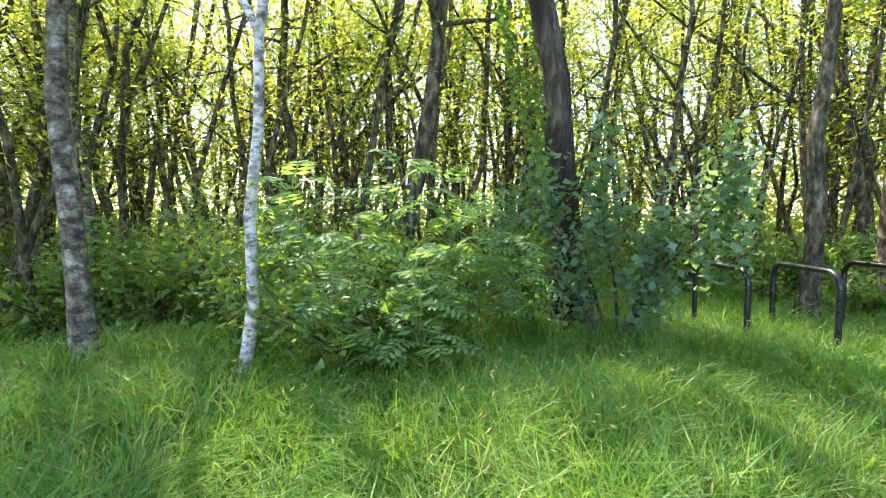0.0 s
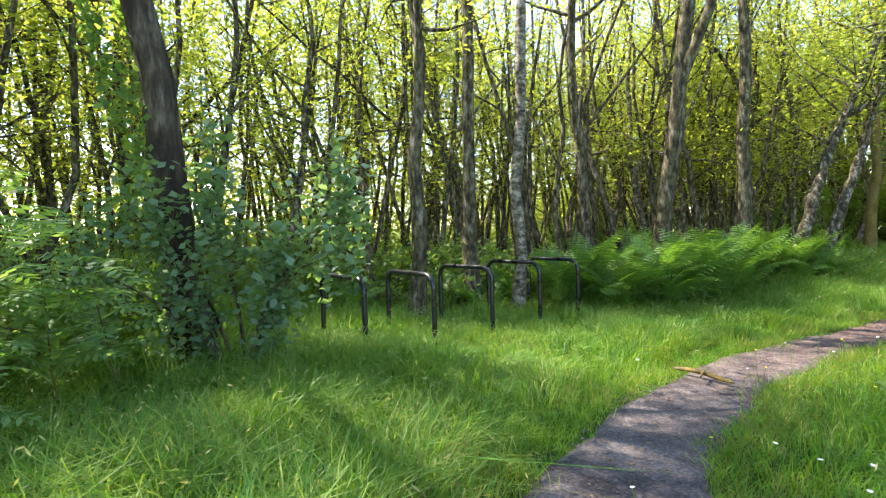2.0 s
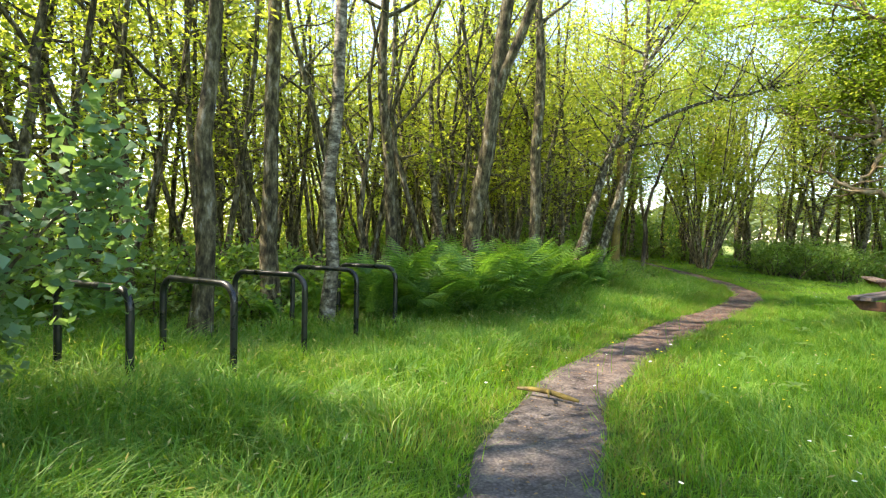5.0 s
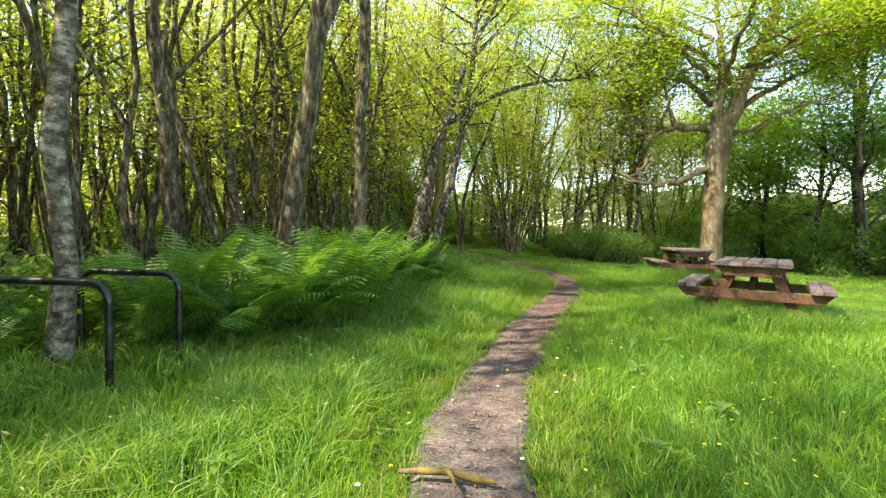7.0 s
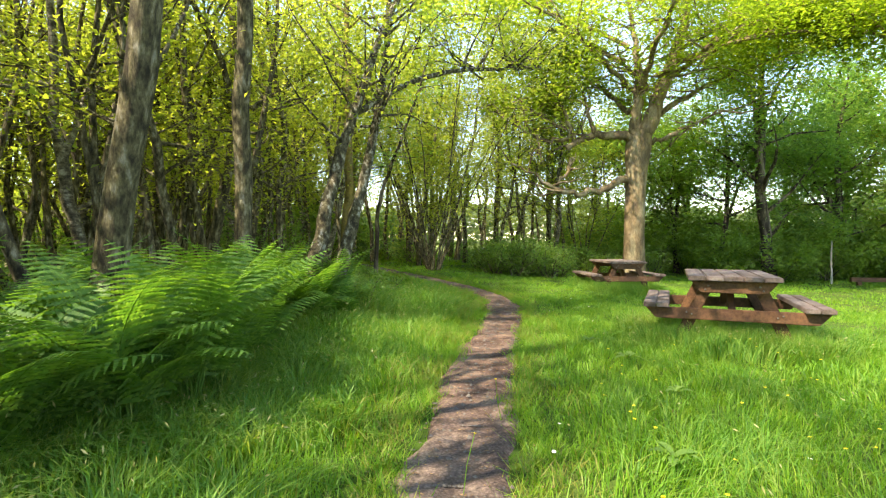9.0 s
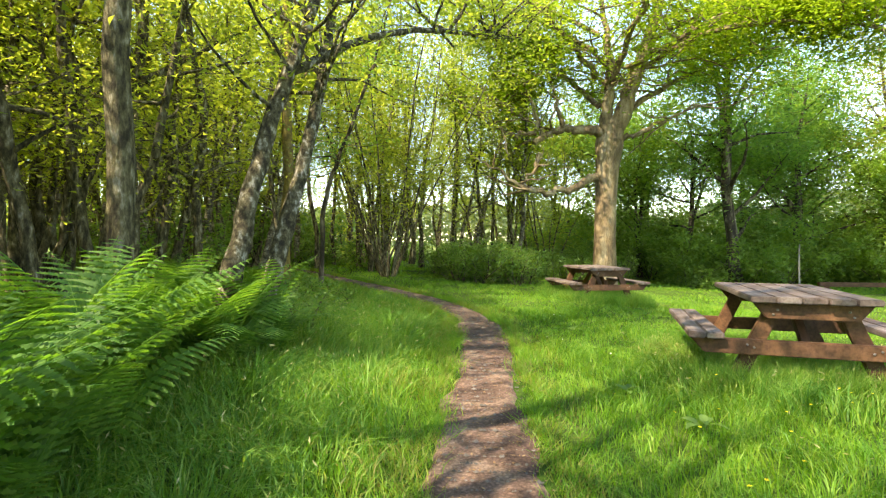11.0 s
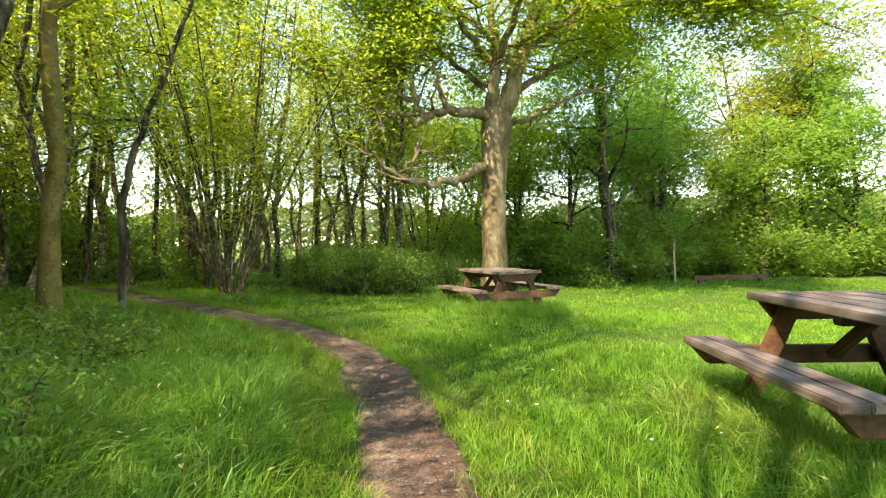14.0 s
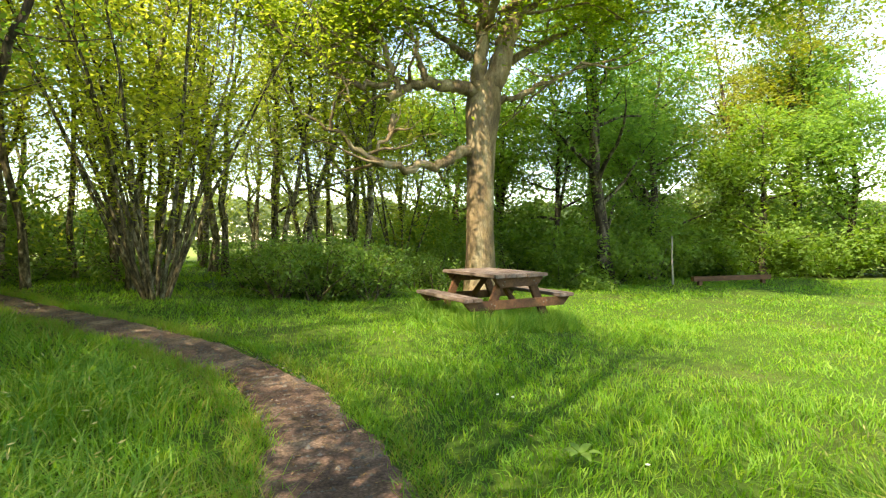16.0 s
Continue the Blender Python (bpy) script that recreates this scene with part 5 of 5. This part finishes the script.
def build_table(x, y, z, turn, label, seed):
    rng = np.random.default_rng(seed)
    t = tagged(new("picnic_table"), label, "picnic table", "picnic tables")
    t.matrix_basis = pose(x, y, z, 0, 0, turn)
    L, W = 0.79, 0.44
    n = 5
    pw = 2 * W / n
    for k in range(n):
        y0 = -W + k * pw + 0.004
        e = rng.normal() * 0.008
        board("tabletop_plank", t, ((-L + e, L + rng.normal() * 0.008), [(y0, 0.715), (y0 + pw - 0.008, 0.715), (y0 + pw - 0.008, 0.765), (y0, 0.765)]), M_TOP)
    for s in (-1, 1):
        for k in range(2):
            y0 = s * 0.755 + (k - 1) * 0.135 + 0.003
            e = rng.normal() * 0.008
            board("bench_plank", t, ((-L + e, L + rng.normal() * 0.008), [(y0, 0.415), (y0 + 0.129, 0.415), (y0 + 0.129, 0.465), (y0, 0.465)]), M_TOP)
    for s in (-1, 1):
        x0 = s * (L - 0.10)
        # bench bearer, with cut-back ends
        board("bench_bearer", t, ((x0 - 0.03, x0 + 0.03), [(-0.87, 0.412), (0.87, 0.412), (0.76, 0.29), (-0.76, 0.29)]), M_TIMBER)
        board("top_bearer", t, ((x0 - 0.03, x0 + 0.03), [(-0.41, 0.712), (0.41, 0.712), (0.31, 0.585), (-0.31, 0.585)]), M_TIMBER)
        for q in (-1, 1):
            xi = x0 - s * 0.062
            board("leg", t, ((xi - 0.03, xi + 0.03), [(q * 0.16, 0.705), (q * 0.29, 0.705), (q * 0.63, -0.04), (q * 0.50, -0.04)][:: q]), M_TIMBER)
            for by, bz in ((q * 0.24, 0.66), (q * 0.27, 0.62), (q * 0.40, 0.35), (q * 0.45, 0.37)):
                bolt(t, x0 - 0.031 if s < 0 else x0 + 0.031 - 0.004, by, bz)
    for s in (-1, 1):
        o = board("brace", t, ((0, 0.52), [(-0.035, -0.03), (0.035, -0.03), (0.035, 0.03), (-0.035, 0.03)]), M_TIMBER)
        o.matrix_basis = pose(s * 0.58, 0, 0.36, 0, -38, 0 if s < 0 else 180)
    board("cross_bar", t, ((-0.04, 0.04), [(-0.36, 0.652), (0.36, 0.652), (0.36, 0.712), (-0.36, 0.712)]), M_TIMBER)


build_table(11.25, 2.2, 0.0, -5.5, "heavy brown timber picnic table with a grey weathered top", 5)
build_table(18.1, 3.4, -0.12, 20, "reddish brown timber picnic table in front of the large tree", 6)


# ---------------- small things ----------------
def build_stick():
    rng = np.random.default_rng(131)
    t = tagged(new("fallen_branch"), "short mossy broken branch lying across the path edge", "branch")
    t.location = (4.92, 3.70, 0.035)
    g = Geo()
    tube(g, [(-0.10, 0.22, 0.02), (-0.06, 0.12, 0.03), (0.0, 0.02, 0.025), (0.03, -0.10, 0.01), (0.06, -0.2, 0.0)], [0.010, 0.018, 0.020, 0.018, 0.012], 8, rough=0.12, rng=rng)
    put("bark", g, M_MOSSBARK, t, smooth=True)
    s = Geo()
    tube(s, [(0.0, 0.02, 0.03), (-0.07, -0.04, 0.04), (-0.12, -0.08, 0.03)], [0.014, 0.01, 0.006], 6)
    put("side_shoot", s, M_MOSSBARK, t, smooth=True)


def flower_geo(r, petals, h, rng):
    stem, head = Geo(), Geo()
    tube(stem, [(0, 0, 0), (0.01, 0, h * 0.5), (0, 0.008, h)], [0.0022, 0.002, 0.0018], 4, cap=False)
    for k in range(petals):
        a = 2 * np.pi * k / petals
        d, s = np.array([np.cos(a), np.sin(a), 0.25]), np.array([-np.sin(a), np.cos(a), 0])
        p = np.array([0, 0.008, h])
        head.add([p, p + d * r * 0.6 + s * r * 0.35, p + d * r, p + d * r * 0.6 - s * r * 0.35], [(0, 1, 2, 3)])
    return stem, head


def build_flowers():
    rng = np.random.default_rng(141)
    for name, m, label, r, petals, h, areas in (
        ("buttercup", M_FLOWER_Y, "yellow buttercup in the meadow grass", 0.010, 5, 0.29, [(6.3, 2.6, 1.2, 0.8, 60), (7.8, 2.9, 1.2, 0.6, 30), (9.0, 3.4, 0.8, 0.4, 6)]),
        ("daisy", M_FLOWER_W, "small white daisy in the meadow grass", 0.012, 9, 0.18, [(4.5, 1.9, 0.5, 0.25, 22), (6.0, 3.2, 1.0, 0.5, 9), (12.5, 3.9, 1.2, 0.6, 8)]),
    ):
        stem, head = flower_geo(r, petals, h, rng)
        src = tagged(new(name), label, "flower", name + "s in the grass")
        put("stem", stem, M_GRASS, src)
        put("petals", head, m, src)
        first = True
        for cx, cy, sx, sy, n in areas:
            for _ in range(n):
                x, y = cx + rng.normal() * sx, cy + rng.normal() * sy
                pz = pose(x, y, float(height(x, y)) - 0.01, rng.uniform(-12, 12), rng.uniform(-12, 12), rng.uniform(0, 360))
                if first:
                    src.matrix_basis, first = pz, False
                else:
                    copy_thing(src, pz)


def build_docks():
    """Broad-leaved weeds low in the grass."""
    rng = np.random.default_rng(161)
    for x, y, s in ((9.35, 3.35, 1.0), (8.3, 3.05, 0.8), (7.1, 3.2, 0.9), (10.0, 3.7, 0.9), (6.4, 2.6, 1.0), (5.6, 2.9, 0.7), (12.9, 4.0, 0.8), (4.4, 4.6, 0.8)):
        t = tagged(new("dock_plant"), "broad-leaved dock weed low in the grass", "weed", "dock plants in the grass")
        t.location = (x, y, float(height(x, y)))
        for k in range(6):
            g = Geo()
            L, W = 0.12 * s * rng.uniform(0.8, 1.2), 0.026 * s
            u = np.linspace(0, 1, 6)
            w = W * np.sin(np.pi * (0.06 + 0.9 * u)) ** 0.8
            mid = np.stack([L * u, 0 * u, 0.09 + L * (0.75 * u - 0.55 * u * u)], 1)
            v = np.concatenate([mid + np.stack([0 * w, -w, 0.3 * w], 1), mid, mid + np.stack([0 * w, w, 0.3 * w], 1)])
            f = [(r * 6 + i, r * 6 + i + 1, (r + 1) * 6 + i + 1, (r + 1) * 6 + i) for r in range(2) for i in range(5)]
            g.add(v, f)
            o = put("leaf", g, M_WEED, t, smooth=True)
            o.matrix_basis = pose(0, 0, 0, rng.uniform(-10, 10), rng.uniform(-15, 10), 60 * k + rng.uniform(-20, 20))


def build_far_things():
    rng = np.random.default_rng(151)
    # low timber rail before the hedge, and a pale stake
    t = tagged(new("timber_rail"), "low weathered timber rail before the hedge", "rail")
    t.matrix_basis = pose(25.2, -5.35, -0.40, 0, 0, -84)
    board("beam", t, ((-1.35, 1.35), [(-0.07, 0.18), (0.07, 0.18), (0.07, 0.32), (-0.07, 0.32)]), M_TIMBER)
    for x in (-1.1, 1.1):
        board("post", t, ((x - 0.06, x + 0.06), [(-0.055, -0.05), (0.055, -0.05), (0.055, 0.178), (-0.055, 0.178)]), M_TIMBER)
    s = Geo()
    tube(s, [(0, 0, -0.1), (0.02, 0.01, 0.5), (0.0, 0.03, 1.0), (0.03, 0.0, 1.5)], [0.035, 0.032, 0.028, 0.02], 7, rough=0.05, rng=rng)
    o = put("stake", s, M_POSTPALE, smooth=True)
    tagged(o, "pale weathered wooden stake in front of the hedge", "stake")
    o.location = (25.4, -3.6, -0.36)
    # a line of trees past the meadow, and unseen added trees that close the place behind
    for k in range(46):
        a = radians(-62 + k * 3.4)
        d = rng.uniform(85, 120)
        x, y = 10 + d * math.cos(a), 5 + d * math.sin(a)
        copy_thing(FARS[k % 5], pose(x, y, -0.8, 0, 0, 40 * k))
    # two unseen trees, added to cast shade on the grass at the start
    copy_thing(KINDS[3], pose(-5.6, 1.7, 0, 0, 0, 40))
    copy_thing(KINDS[0], pose(-7.4, 3.0, 0, 0, 0, 140))
    for k, (x, y) in enumerate([(19.8, 13.0), (17.6, 12.4), (21.0, 15.0), (23.5, 15.2), (26.0, 15.0), (19.0, 15.5), (16.0, 12.0), (28.5, 13.8), (30.5, 12.5), (32, 10), (24, 5.6), (26.8, 6.4), (24.5, 17), (27, 18), (30, 16.5), (33, 14.5), (22, 17.5), (35.5, 12.5), (21.5, 16.2)]):
        copy_thing(KINDS[k % 8], pose(x, y, float(height(x, y)), 0, 0, 77 * k))
    for k, (x, y) in enumerate([(11.4, 9.6), (12.4, 10.6), (13.4, 10.0), (14.2, 11.2), (12.9, 12.2), (16.6, 10.4), (15.4, 12.6), (17.6, 11.4), (10.6, 10.4), (11.8, 12.0)]):
        copy_thing(KINDS[(k * 3) % 8], pose(x, y, float(height(x, y)), 0, 0, 61 * k))
    for k, (x, y) in enumerate([(26.2, 5.4), (27.6, 8.6), (28.8, 6.0), (30.0, 9.6), (31.5, 5.6), (32.5, 8.0), (27.0, 11.4), (29.0, 13.0), (24.0, 11.0), (31.0, 12.0), (34.0, 6.0), (34.5, 10.0), (30.2, 3.6), (33.2, 2.4)]):
        copy_thing(RIMS[k % 3], pose(x, y, float(height(x, y)), 0, 0, 83 * k))
    for k, (x, y) in enumerate([(19.6, 10.8), (20.4, 12.2), (22.0, 11.4), (21.2, 10.2), (18.9, 12.8), (17.0, 12.0), (20.0, 9.4)]):
        copy_thing(RIMS[k % 3], pose(x, y, float(height(x, y)), 0, 0, 91 * k))
    # unseen trees behind the start, added for closure and dappled shade
    for x, y in [(-8, -4), (-5, -6), (-1, -8), (3, -9), (7, -9), (11, -10), (15, -11), (19, -13), (-9, 1), (-11, -2)]:
        copy_thing(FARS[int(abs(x)) % 5], pose(x, y, 0, 0, 0, 31 * x))


build_stick()
build_flowers()
build_docks()
build_far_things()
